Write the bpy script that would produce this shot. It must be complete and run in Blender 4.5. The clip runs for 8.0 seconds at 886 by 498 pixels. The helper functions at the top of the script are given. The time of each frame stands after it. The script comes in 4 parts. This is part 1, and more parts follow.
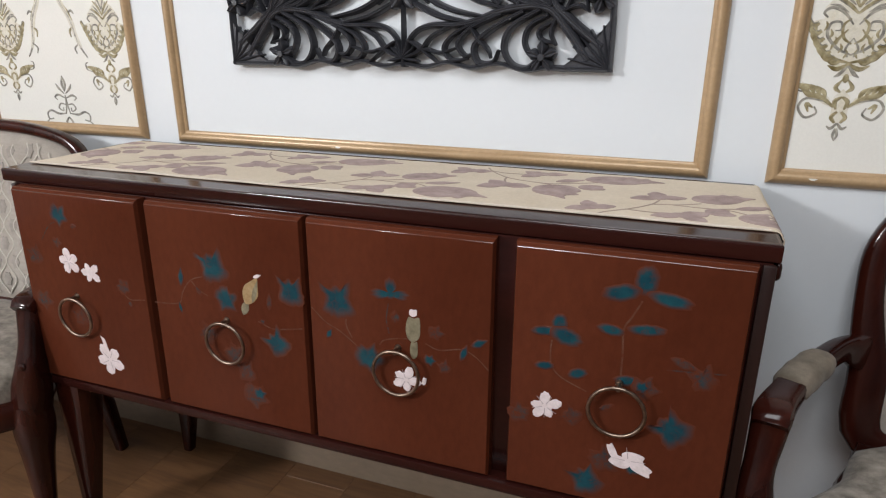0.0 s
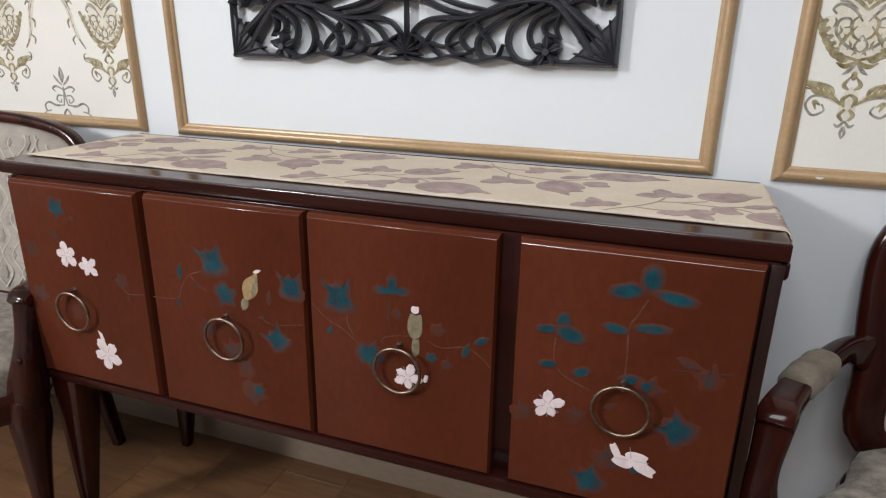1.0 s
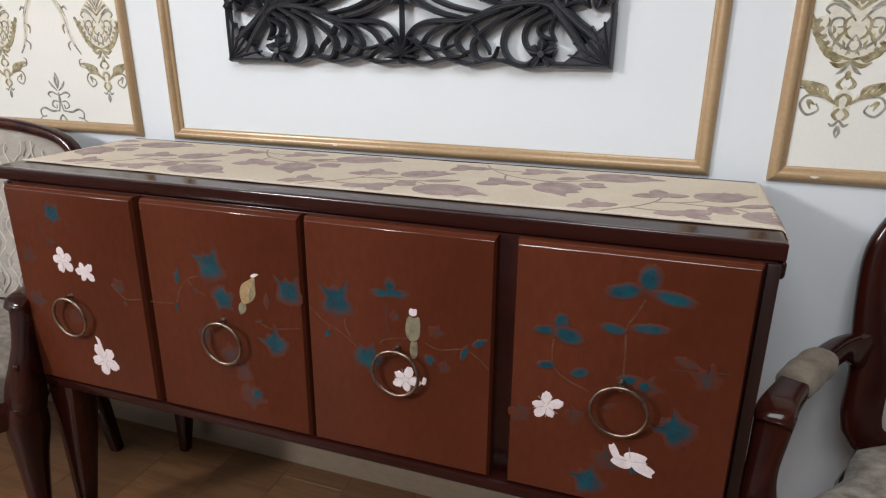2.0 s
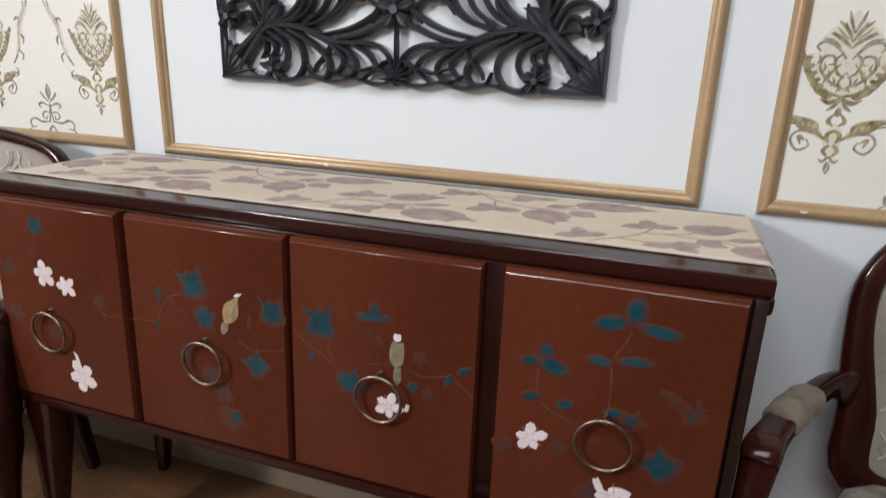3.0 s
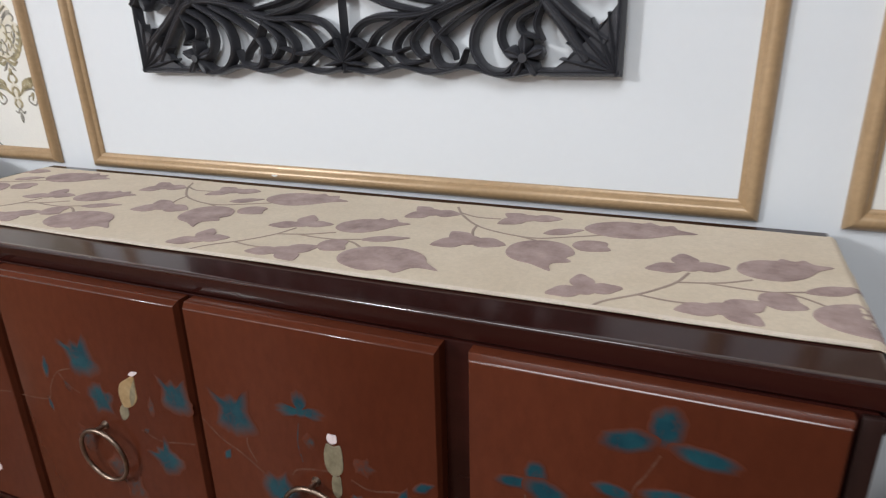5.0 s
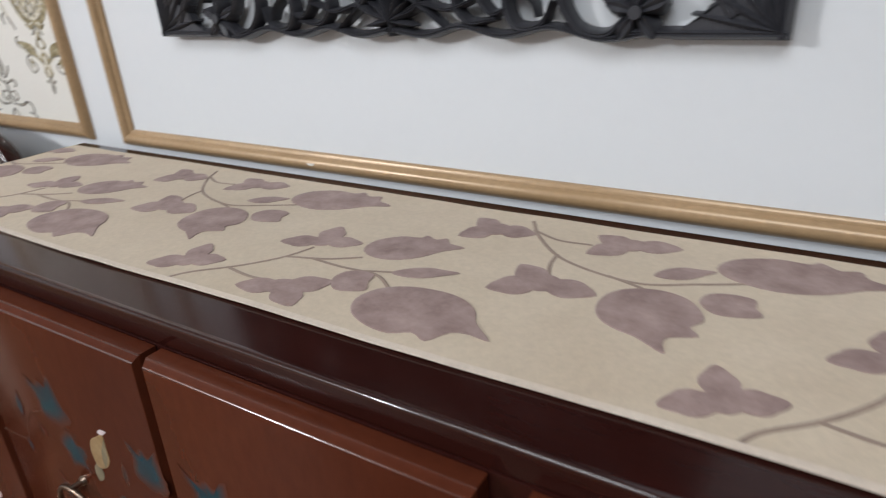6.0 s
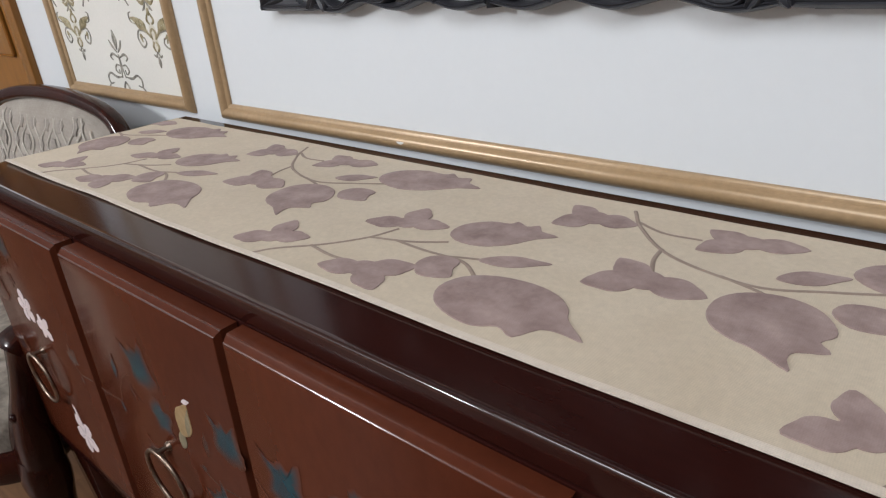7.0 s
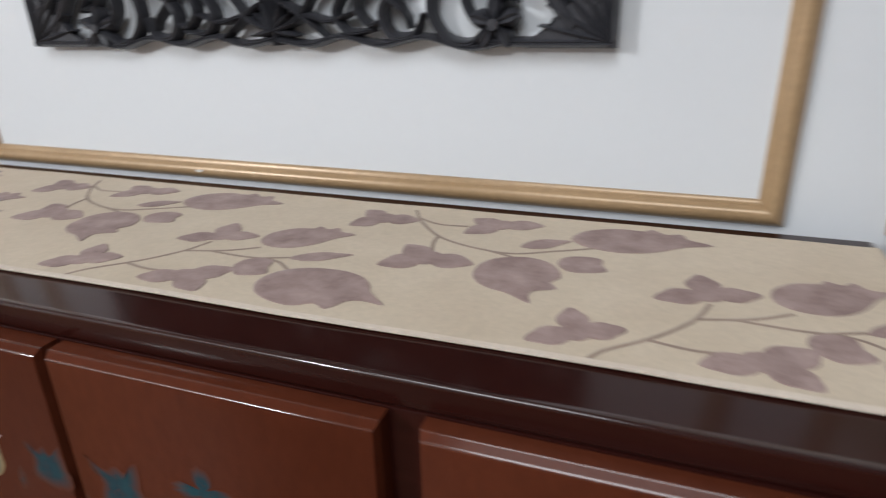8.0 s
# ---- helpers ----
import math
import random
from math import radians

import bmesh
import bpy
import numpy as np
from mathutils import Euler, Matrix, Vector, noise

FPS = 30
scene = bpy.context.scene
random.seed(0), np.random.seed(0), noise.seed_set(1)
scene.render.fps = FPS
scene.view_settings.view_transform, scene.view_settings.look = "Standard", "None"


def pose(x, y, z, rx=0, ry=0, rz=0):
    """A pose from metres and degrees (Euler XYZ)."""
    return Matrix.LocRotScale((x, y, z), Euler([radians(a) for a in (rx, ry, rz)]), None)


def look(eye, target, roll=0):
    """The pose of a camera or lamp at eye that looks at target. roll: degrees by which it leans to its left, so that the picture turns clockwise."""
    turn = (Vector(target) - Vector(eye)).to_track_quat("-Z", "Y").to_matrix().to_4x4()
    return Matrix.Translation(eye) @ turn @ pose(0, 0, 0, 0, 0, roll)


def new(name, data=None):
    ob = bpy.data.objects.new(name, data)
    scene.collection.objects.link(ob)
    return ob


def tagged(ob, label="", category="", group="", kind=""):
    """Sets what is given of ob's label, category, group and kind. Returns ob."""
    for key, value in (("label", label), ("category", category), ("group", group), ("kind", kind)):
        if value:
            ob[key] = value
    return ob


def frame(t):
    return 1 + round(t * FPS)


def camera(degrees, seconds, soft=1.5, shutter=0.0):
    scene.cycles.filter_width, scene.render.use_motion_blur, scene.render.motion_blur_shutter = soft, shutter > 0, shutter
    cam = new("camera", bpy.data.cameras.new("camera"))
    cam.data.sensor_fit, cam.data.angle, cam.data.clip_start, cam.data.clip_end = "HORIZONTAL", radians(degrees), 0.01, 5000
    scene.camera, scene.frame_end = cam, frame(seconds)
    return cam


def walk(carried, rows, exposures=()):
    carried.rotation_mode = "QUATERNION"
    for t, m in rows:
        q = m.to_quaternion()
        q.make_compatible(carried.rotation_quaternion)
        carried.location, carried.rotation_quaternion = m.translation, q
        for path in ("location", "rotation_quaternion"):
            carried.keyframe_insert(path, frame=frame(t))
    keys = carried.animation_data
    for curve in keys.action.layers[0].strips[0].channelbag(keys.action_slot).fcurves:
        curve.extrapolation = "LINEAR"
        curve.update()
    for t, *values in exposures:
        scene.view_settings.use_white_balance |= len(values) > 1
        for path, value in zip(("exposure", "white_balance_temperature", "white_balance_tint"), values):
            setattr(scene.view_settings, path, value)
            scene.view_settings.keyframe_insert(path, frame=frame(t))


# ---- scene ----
cam = camera(70.3, 8.0, soft=1.2, shutter=0.5)
PATH = [
    (0, (0.584, 0.072, 1.197), (-0.064, 1.85, 0.551), 0.1),
    (0.5, (0.579, 0.076, 1.198), (-0.08, 1.853, 0.56), 0.1),
    (1, (0.572, 0.081, 1.194), (-0.068, 1.857, 0.535), 0.6),
    (1.5, (0.578, 0.074, 1.194), (-0.062, 1.852, 0.54), 0.3),
    (2.8, (0.561, 0.095, 1.192), (-0.045, 1.892, 0.555), 0.9),
    (3, (0.576, 0.096, 1.2), (-0.042, 1.903, 0.607), 2.0),
    (3.5, (0.582, 0.114, 1.236), (-0.034, 1.938, 0.695), -0.4),
    (4, (0.6, 0.201, 1.242), (-0.073, 1.99, 0.653), -0.8),
    (4.5, (0.63, 0.312, 1.246), (-0.132, 2.055, 0.628), -0.8),
    (4.7, (0.611, 0.369, 1.237), (-0.12, 2.11, 0.577), -1.4),
    (5.8, (0.509, 0.65, 1.209), (-0.363, 2.265, 0.414), -3.5),
    (6, (0.497, 0.704, 1.206), (-0.477, 2.247, 0.386), -3.4),
    (6.5, (0.484, 0.743, 1.198), (-0.676, 2.136, 0.353), -4.6),
    (7, (0.473, 0.733, 1.193), (-0.712, 2.099, 0.34), -4.3),
    (7.5, (0.486, 0.706, 1.199), (-0.52, 2.221, 0.367), -3.0),
    (8, (0.531, 0.628, 1.198), (-0.129, 2.35, 0.423), -1.9),
]
walk(cam, [(t, look(eye, target, roll)) for t, eye, target, roll in PATH],
     exposures=[(0.0, 0.07, 6450, 10), (2.8, 0.05, 6450, 10), (4.7, 0.02, 6400, 10), (5.8, -0.16, 6340, 10), (8.0, -0.16, 6340, 10)])

# ---- world and lights ----
world = bpy.data.worlds.new("world")
scene.world = world
world.use_nodes = True
world.node_tree.nodes["Background"].inputs[0].default_value = (0.55, 0.6, 0.7, 1)
world.node_tree.nodes["Background"].inputs[1].default_value = 0.05


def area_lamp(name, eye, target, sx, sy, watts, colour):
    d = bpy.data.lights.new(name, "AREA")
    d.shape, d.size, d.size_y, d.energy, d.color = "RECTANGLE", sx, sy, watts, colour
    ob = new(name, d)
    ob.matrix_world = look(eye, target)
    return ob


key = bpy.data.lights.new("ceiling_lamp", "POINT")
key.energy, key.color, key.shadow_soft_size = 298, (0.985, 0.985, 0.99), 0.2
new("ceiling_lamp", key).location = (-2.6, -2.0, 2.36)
# added soft fill from overhead, no fixture known, to even out the light
area_lamp("unseen_fill", (0.5, -0.55, 2.57), (0.5, -0.35, 0.0), 1.3, 1.3, 44, (0.94, 0.97, 1.0))

# ---- materials ----
MATS = {}


def material(name):
    m = bpy.data.materials.new(name)
    m.use_nodes = True
    nt = m.node_tree
    return m, nt, nt.nodes["Principled BSDF"]


def link(nt, a, b):
    nt.links.new(a, b)


def coords(nt, scale=(1, 1, 1)):
    tc = nt.nodes.new("ShaderNodeTexCoord")
    mp = nt.nodes.new("ShaderNodeMapping")
    mp.inputs["Scale"].default_value = scale
    link(nt, tc.outputs["Object"], mp.inputs["Vector"])
    return mp.outputs["Vector"]


def noise_tex(nt, vec, scale, detail=4, rough=0.55, distort=0.0):
    n = nt.nodes.new("ShaderNodeTexNoise")
    n.inputs["Scale"].default_value = scale
    n.inputs["Detail"].default_value = detail
    n.inputs["Roughness"].default_value = rough
    n.inputs["Distortion"].default_value = distort
    link(nt, vec, n.inputs["Vector"])
    return n.outputs["Fac"]


def ramp(nt, fac, stops):
    r = nt.nodes.new("ShaderNodeValToRGB")
    el = r.color_ramp.elements
    while len(el) < len(stops):
        el.new(0.5)
    for e, (p, c) in zip(el, stops):
        e.position, e.color = p, (*c, 1)
    link(nt, fac, r.inputs["Fac"])
    return r.outputs["Color"]


def mix(nt, fac, a, b, kind="MIX"):
    n = nt.nodes.new("ShaderNodeMix")
    n.data_type, n.blend_type = "RGBA", kind
    for sock, v in ((n.inputs[0], fac), (n.inputs[6], a), (n.inputs[7], b)):
        if isinstance(v, (int, float)):
            sock.default_value = v
        elif isinstance(v, tuple):
            sock.default_value = (*v, 1)
        else:
            link(nt, v, sock)
    return n.outputs[2]


def bump(nt, height, bsdf, strength, distance):
    b = nt.nodes.new("ShaderNodeBump")
    b.inputs["Strength"].default_value = strength
    b.inputs["Distance"].default_value = distance
    link(nt, height, b.inputs["Height"])
    link(nt, b.outputs["Normal"], bsdf.inputs["Normal"])


def surface(name, low, high, scale=(1, 1, 1), freq=6.0, fine=60.0, rough=0.5, rough_var=0.1, metal=0.0,
            bumps=0.15, bump_dist=0.002, coat=0.0, distort=0.0, spec=0.5, grain=0.82):
    """Two-scale noise colour, roughness that varies, fine relief."""
    m, nt, b = material(name)
    v = coords(nt, scale)
    big = noise_tex(nt, v, freq, 4, 0.55, distort)
    small = noise_tex(nt, v, fine, 3, 0.6)
    base = ramp(nt, big, [(0.3, low), (0.7, high)])
    shade = ramp(nt, small, [(0.25, (grain, grain, grain)), (0.75, (1.0, 1.0, 1.0))])
    link(nt, mix(nt, 1.0, base, shade, "MULTIPLY"), b.inputs["Base Color"])
    rr = nt.nodes.new("ShaderNodeMapRange")
    rr.inputs["To Min"].default_value = max(0.02, rough - rough_var)
    rr.inputs["To Max"].default_value = rough + rough_var
    link(nt, big, rr.inputs["Value"])
    link(nt, rr.outputs["Result"], b.inputs["Roughness"])
    b.inputs["Metallic"].default_value = metal
    b.inputs["Coat Weight"].default_value = coat
    b.inputs["Coat Roughness"].default_value = 0.08
    b.inputs["Specular IOR Level"].default_value = spec
    bump(nt, small, b, bumps, bump_dist)
    MATS[name] = m
    return m


# painted and varnished wood
door_red = surface("door_red", (0.077, 0.0190, 0.0090), (0.100, 0.0264, 0.0128), (1, 1, 0.5), 3.0, 90, 0.15, 0.03, bumps=0.008, spec=0.085)
door_edge = surface("door_edge", (0.077, 0.0190, 0.0090), (0.100, 0.0264, 0.0128), (1, 1, 0.5), 3.0, 90, 0.15, 0.03, bumps=0.008, spec=0.5, coat=0.6)
carcass_red = surface("carcass_red", (0.021, 0.0050, 0.0040), (0.034, 0.0082, 0.0062), (0.3, 2, 2), 5.0, 70, 0.155, 0.035, bumps=0.008, spec=0.27)
board_edge = surface("board_edge", (0.021, 0.0050, 0.0040), (0.034, 0.0082, 0.0062), (0.3, 2, 2), 5.0, 70, 0.12, 0.03, bumps=0.008, spec=0.6, coat=0.7)
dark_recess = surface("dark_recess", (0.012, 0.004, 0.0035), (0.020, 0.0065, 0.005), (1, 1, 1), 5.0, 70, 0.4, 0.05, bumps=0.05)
mahogany = surface("mahogany", (0.012, 0.0030, 0.0024), (0.050, 0.0098, 0.0055), (2, 2, 0.4), 6.0, 60, 0.14, 0.05, bumps=0.05, distort=0.5, spec=0.3)
wall_paint = surface("wall_paint", (0.710, 0.742, 0.770), (0.735, 0.765, 0.792), (1, 1, 1), 1.6, 60, 0.5, 0.08, bumps=0.012, bump_dist=0.001, grain=0.985)
# dark grey for the unseen walls, so the lacquer mirrors less light
dim_room_grey = surface("dim_room_grey", (0.24, 0.24, 0.243), (0.29, 0.29, 0.293), (1, 1, 1), 1.6, 140, 0.6, 0.08, bumps=0.06, bump_dist=0.001)
ceiling_paint = surface("ceiling_paint", (0.78, 0.78, 0.77), (0.82, 0.82, 0.81), (1, 1, 1), 1.2, 120, 0.7, 0.08, bumps=0.05, bump_dist=0.001)
wallpaper_cream = surface("wallpaper_cream", (0.775, 0.76, 0.705), (0.825, 0.81, 0.76), (1, 1, 1), 3.0, 220, 0.5, 0.1, bumps=0.2, bump_dist=0.0008, grain=0.95)
motif_gold = surface("motif_gold", (0.17, 0.13, 0.045), (0.56, 0.49, 0.31), (1, 1, 1), 75.0, 260, 0.42, 0.1, metal=0.15, bumps=0.3, bump_dist=0.001)
motif_grey = surface("motif_grey", (0.12, 0.113, 0.098), (0.52, 0.485, 0.41), (1, 1, 1), 75.0, 260, 0.45, 0.1, metal=0.1, bumps=0.3, bump_dist=0.001)
motif_wash = surface("motif_wash", (0.68, 0.63, 0.50), (0.78, 0.745, 0.66), (1, 1, 1), 60.0, 260, 0.5, 0.1, bumps=0.3, bump_dist=0.001)
gilt_trim = surface("gilt_trim", (0.40, 0.265, 0.14), (0.49, 0.335, 0.19), (1, 1, 1), 7.0, 120, 0.3, 0.06, metal=0.12, bumps=0.08, bump_dist=0.001)
frame_black = surface("frame_black", (0.032, 0.0325, 0.039), (0.050, 0.051, 0.060), (1, 1, 1), 14.0, 160, 0.42, 0.08, bumps=0.2, bump_dist=0.001)
ring_grey = surface("ring_grey", (0.045, 0.049, 0.06), (0.06, 0.065, 0.078), (1, 1, 1), 12.0, 160, 0.38, 0.08, bumps=0.08, bump_dist=0.001)
brass_dull = surface("brass_dull", (0.20, 0.15, 0.115), (0.36, 0.28, 0.22), (1, 1, 1), 90.0, 200, 0.36, 0.08, metal=1.0, bumps=0.1, bump_dist=0.0005)


def brushed(name, low, high, cover, freq=70.0, seed=0.0):
    """Thin brushwork: the red ground shows through where the paint is worn."""
    m, nt, b = material(name)
    v = coords(nt)
    paint_col = ramp(nt, noise_tex(nt, v, freq * 0.5, 3, 0.6), [(0.3, low), (0.7, high)])
    lo = max(0.0, 0.62 - cover * 0.5)
    worn = ramp(nt, noise_tex(nt, v, freq, 5, 0.7, 0.6), [(lo - 0.12 if lo > 0.12 else 0.0, (0, 0, 0)), (lo + 0.16, (1, 1, 1))])
    thin = nt.nodes.new("ShaderNodeAttribute")
    thin.attribute_name = "thin"
    inv = nt.nodes.new("ShaderNodeMath")
    inv.operation = "SUBTRACT"
    inv.inputs[0].default_value = 1.0
    link(nt, thin.outputs["Fac"], inv.inputs[1])
    worn = mix(nt, 1.0, worn, inv.outputs[0], "MULTIPLY")
    link(nt, mix(nt, worn, (0.088, 0.0225, 0.0108), paint_col), b.inputs["Base Color"])
    b.inputs["Roughness"].default_value = 0.2
    b.inputs["Specular IOR Level"].default_value = 0.2
    MATS[name] = m
    return m


teal_paint = brushed("teal_paint", (0.006, 0.036, 0.052), (0.011, 0.060, 0.076), 0.62)
faded_teal = brushed("faded_teal", (0.018, 0.034, 0.042), (0.020, 0.048, 0.055), 0.22, 90.0)
stem_paint = brushed("stem_paint", (0.090, 0.040, 0.026), (0.112, 0.060, 0.042), 0.40, 110.0)
white_paint = surface("white_paint", (0.66, 0.56, 0.56), (0.78, 0.69, 0.70), (1, 1, 1), 60.0, 260, 0.45, 0.08, bumps=0.2, bump_dist=0.0005)
petal_line = surface("petal_line", (0.34, 0.28, 0.29), (0.42, 0.35, 0.36), (1, 1, 1), 60.0, 260, 0.45, 0.08, bumps=0.1, bump_dist=0.0005)
ochre_paint = surface("ochre_paint", (0.26, 0.16, 0.06), (0.42, 0.30, 0.16), (1, 1, 1), 70.0, 260, 0.45, 0.08, bumps=0.2, bump_dist=0.0005)
olive_paint = surface("olive_paint", (0.12, 0.10, 0.06), (0.26, 0.23, 0.15), (1, 1, 1), 80.0, 260, 0.45, 0.08, bumps=0.2, bump_dist=0.0005)
door_wood = surface("door_wood", (0.24, 0.098, 0.016), (0.34, 0.150, 0.028), (6, 6, 0.5), 4.0, 40, 0.3, 0.06, bumps=0.1, bump_dist=0.001, distort=1.0)
baseboard_paint = surface("baseboard_paint", (0.20, 0.150, 0.105), (0.25, 0.192, 0.138), (0.5, 1, 1), 4.0, 60, 0.4, 0.08, bumps=0.1, bump_dist=0.001)


def woven(name, low, high, freq, thread, rough=0.9, bumps=0.22):
    """Cloth: soft colour drift, a fine cross weave in relief and colour."""
    m, nt, b = material(name)
    v = coords(nt)
    drift = noise_tex(nt, v, freq, 4, 0.6)
    base = ramp(nt, drift, [(0.3, low), (0.7, high)])
    waves = []
    for axis in ("X", "Y"):
        w = nt.nodes.new("ShaderNodeTexWave")
        w.bands_direction = axis
        w.inputs["Scale"].default_value = thread
        w.inputs["Distortion"].default_value = 1.5
        w.inputs["Detail"].default_value = 2
        link(nt, v, w.inputs["Vector"])
        waves.append(w.outputs["Fac"])
    weave = mix(nt, 0.5, waves[0], waves[1])
    shade = ramp(nt, weave, [(0.1, (0.93, 0.93, 0.93)), (0.9, (1, 1, 1))])
    fuzz = ramp(nt, noise_tex(nt, v, 170, 3, 0.7), [(0.3, (0.88, 0.88, 0.88)), (0.7, (1, 1, 1))])
    link(nt, mix(nt, 1.0, mix(nt, 1.0, base, shade, "MULTIPLY"), fuzz, "MULTIPLY"), b.inputs["Base Color"])
    b.inputs["Roughness"].default_value = rough
    b.inputs["Sheen Weight"].default_value = 0.12
    b.inputs["Specular IOR Level"].default_value = 0.2
    bump(nt, weave, b, bumps, 0.0006)
    MATS[name] = m
    return m


runner_beige = woven("runner_beige", (0.61, 0.51, 0.385), (0.69, 0.59, 0.46), 7.0, 210)
runner_mauve = woven("runner_mauve", (0.262, 0.178, 0.165), (0.445, 0.330, 0.302), 34.0, 210)
runner_stem = woven("runner_stem", (0.29, 0.215, 0.175), (0.38, 0.29, 0.235), 16.0, 210)
runner_hem = woven("runner_hem", (0.70, 0.60, 0.50), (0.76, 0.67, 0.57), 16.0, 210)
pad_cloth = woven("pad_cloth", (0.17, 0.14, 0.105), (0.33, 0.275, 0.215), 22.0, 120)
seat_cloth = woven("seat_cloth", (0.12, 0.10, 0.08), (0.38, 0.335, 0.28), 30.0, 120)
back_cloth = woven("back_cloth", (0.33, 0.295, 0.255), (0.42, 0.38, 0.335), 18.0, 120)
back_line = woven("back_line", (0.50, 0.46, 0.405), (0.58, 0.54, 0.475), 18.0, 120)
back_medallion = woven("back_medallion", (0.27, 0.243, 0.215), (0.36, 0.325, 0.29), 30.0, 120)

# mirror glass
glass_silver, nt, b = material("glass_silver")
b.inputs["Base Color"].default_value = (0.9, 0.92, 0.92, 1)
b.inputs["Metallic"].default_value = 1.0
b.inputs["Roughness"].default_value = 0.02

# floor boards
plank_wood, nt, b = material("plank_wood")
v = coords(nt, (0.6, 7, 1))
grain = noise_tex(nt, v, 6, 6, 0.65, 1.2)
info = nt.nodes.new("ShaderNodeObjectInfo")
tone = ramp(nt, info.outputs["Random"], [(0.0, (0.86, 0.86, 0.86)), (1.0, (1.04, 1.04, 1.04))])
wood = ramp(nt, grain, [(0.25, (0.084, 0.037, 0.014)), (0.55, (0.152, 0.073, 0.030)), (0.8, (0.200, 0.104, 0.045))])
link(nt, mix(nt, 1.0, wood, tone, "MULTIPLY"), b.inputs["Base Color"])
b.inputs["Roughness"].default_value = 0.5
bump(nt, grain, b, 0.10, 0.001)


# ---- builders ----
def part(name, bm, mat, parent=None, label="", smooth=True):
    """Links a bmesh as one mesh object, under a thing or a part."""
    me = bpy.data.meshes.new(name)
    bmesh.ops.recalc_face_normals(bm, faces=bm.faces[:])
    bm.to_mesh(me)
    bm.free()
    me.materials.append(mat)
    if smooth:
        for p in me.polygons:
            p.use_smooth = True
        me.set_sharp_from_angle(angle=radians(38))
    ob = new(name, me)
    if parent is not None:
        ob.parent = parent
    return tagged(ob, label)


def thing(name, label, category, group="", kind="", at=None):
    ob = new(name)
    ob.empty_display_size = 0.05
    if at is not None:
        ob.matrix_world = at
    return tagged(ob, label, category, group, kind)


def box(x0, y0, z0, x1, y1, z1, bevel=0.003, seg=2, bm=None):
    """A block with rounded edges."""
    b2 = bmesh.new()
    bmesh.ops.create_cube(b2, size=1)
    for v in b2.verts:
        v.co = Vector((x0 + (v.co.x + 0.5) * (x1 - x0), y0 + (v.co.y + 0.5) * (y1 - y0), z0 + (v.co.z + 0.5) * (z1 - z0)))
    if bevel > 0:
        bmesh.ops.bevel(b2, geom=b2.edges[:], offset=bevel, segments=seg, affect="EDGES", profile=0.5)
    if bm is None:
        return b2
    join(bm, b2)
    return bm


def join(bm, other):
    me = bpy.data.meshes.new("join")
    other.to_mesh(me)
    other.free()
    bm.from_mesh(me)
    bpy.data.meshes.remove(me)
    return bm


def curve(points, n=8, closed=False):
    """Catmull-Rom through points (tuples of any length, the extra values are interpolated too)."""
    p = [np.array(q, float) for q in points]
    out, m = [], len(p)
    for i in range(m if closed else m - 1):
        if closed:
            a, b_, c, d = p[i - 1], p[i], p[(i + 1) % m], p[(i + 2) % m]
        else:
            b_, c = p[i], p[i + 1]
            a = p[i - 1] if i else 2 * b_ - c
            d = p[i + 2] if i + 2 < m else 2 * c - b_
        for k in range(n):
            t = k / n
            out.append(0.5 * (2 * b_ + (c - a) * t + (2 * a - 5 * b_ + 4 * c - d) * t * t + (3 * b_ - a - 3 * c + d) * t ** 3))
    if not closed:
        out.append(p[-1])
    return out


def tube(bm, points, seg=12, closed=False, n=6, up=(0, 0, 1), square=1.0):
    """Sweeps a (rounded) section along points (x, y, z, half width across, half width along up)."""
    c = curve(points, n, closed) if n > 1 else [np.array(q, float) for q in points]
    rings, m = [], len(c)
    for i, q in enumerate(c):
        nxt = c[(i + 1) % m] if closed or i < m - 1 else q
        prv = c[i - 1] if closed or i > 0 else q
        tan = Vector(nxt[:3] - prv[:3]).normalized()
        side = tan.cross(Vector(up))
        if side.length < 1e-4:
            side = tan.cross(Vector((1, 0, 0)))
        side.normalize()
        upv = side.cross(tan).normalized()
        ring = []
        for k in range(seg):
            a = 2 * math.pi * (k + 0.5) / seg
            ca, sa = math.cos(a), math.sin(a)
            e = 1.0 / square
            ca, sa = math.copysign(abs(ca) ** e, ca), math.copysign(abs(sa) ** e, sa)
            ring.append(bm.verts.new(Vector(q[:3]) + side * (ca * q[3]) + upv * (sa * q[4])))
        rings.append(ring)
    for i in range(m if closed else m - 1):
        r, s = rings[i], rings[(i + 1) % m]
        for k in range(seg):
            bm.faces.new((r[k], r[(k + 1) % seg], s[(k + 1) % seg], s[k]))
    if not closed:
        bm.faces.new(rings[0][::-1])
        bm.faces.new(rings[-1])
    return bm


def profile_run(bm, profile, length_pts, closed=False):
    """Sweeps a profile of (out, up) along corner frames: each (origin, out vector, up vector)."""
    rings = [[bm.verts.new(Vector(o) + Vector(a) * p + Vector(u) * q) for p, q in profile] for o, a, u in length_pts]
    m, k = len(rings), len(profile)
    for i in range(m if closed else m - 1):
        r, s = rings[i], rings[(i + 1) % m]
        for j in range(k - 1):
            bm.faces.new((r[j], r[j + 1], s[j + 1], s[j]))
    if not closed:
        bm.faces.new(rings[0])
        bm.faces.new(rings[-1][::-1])
    return bm


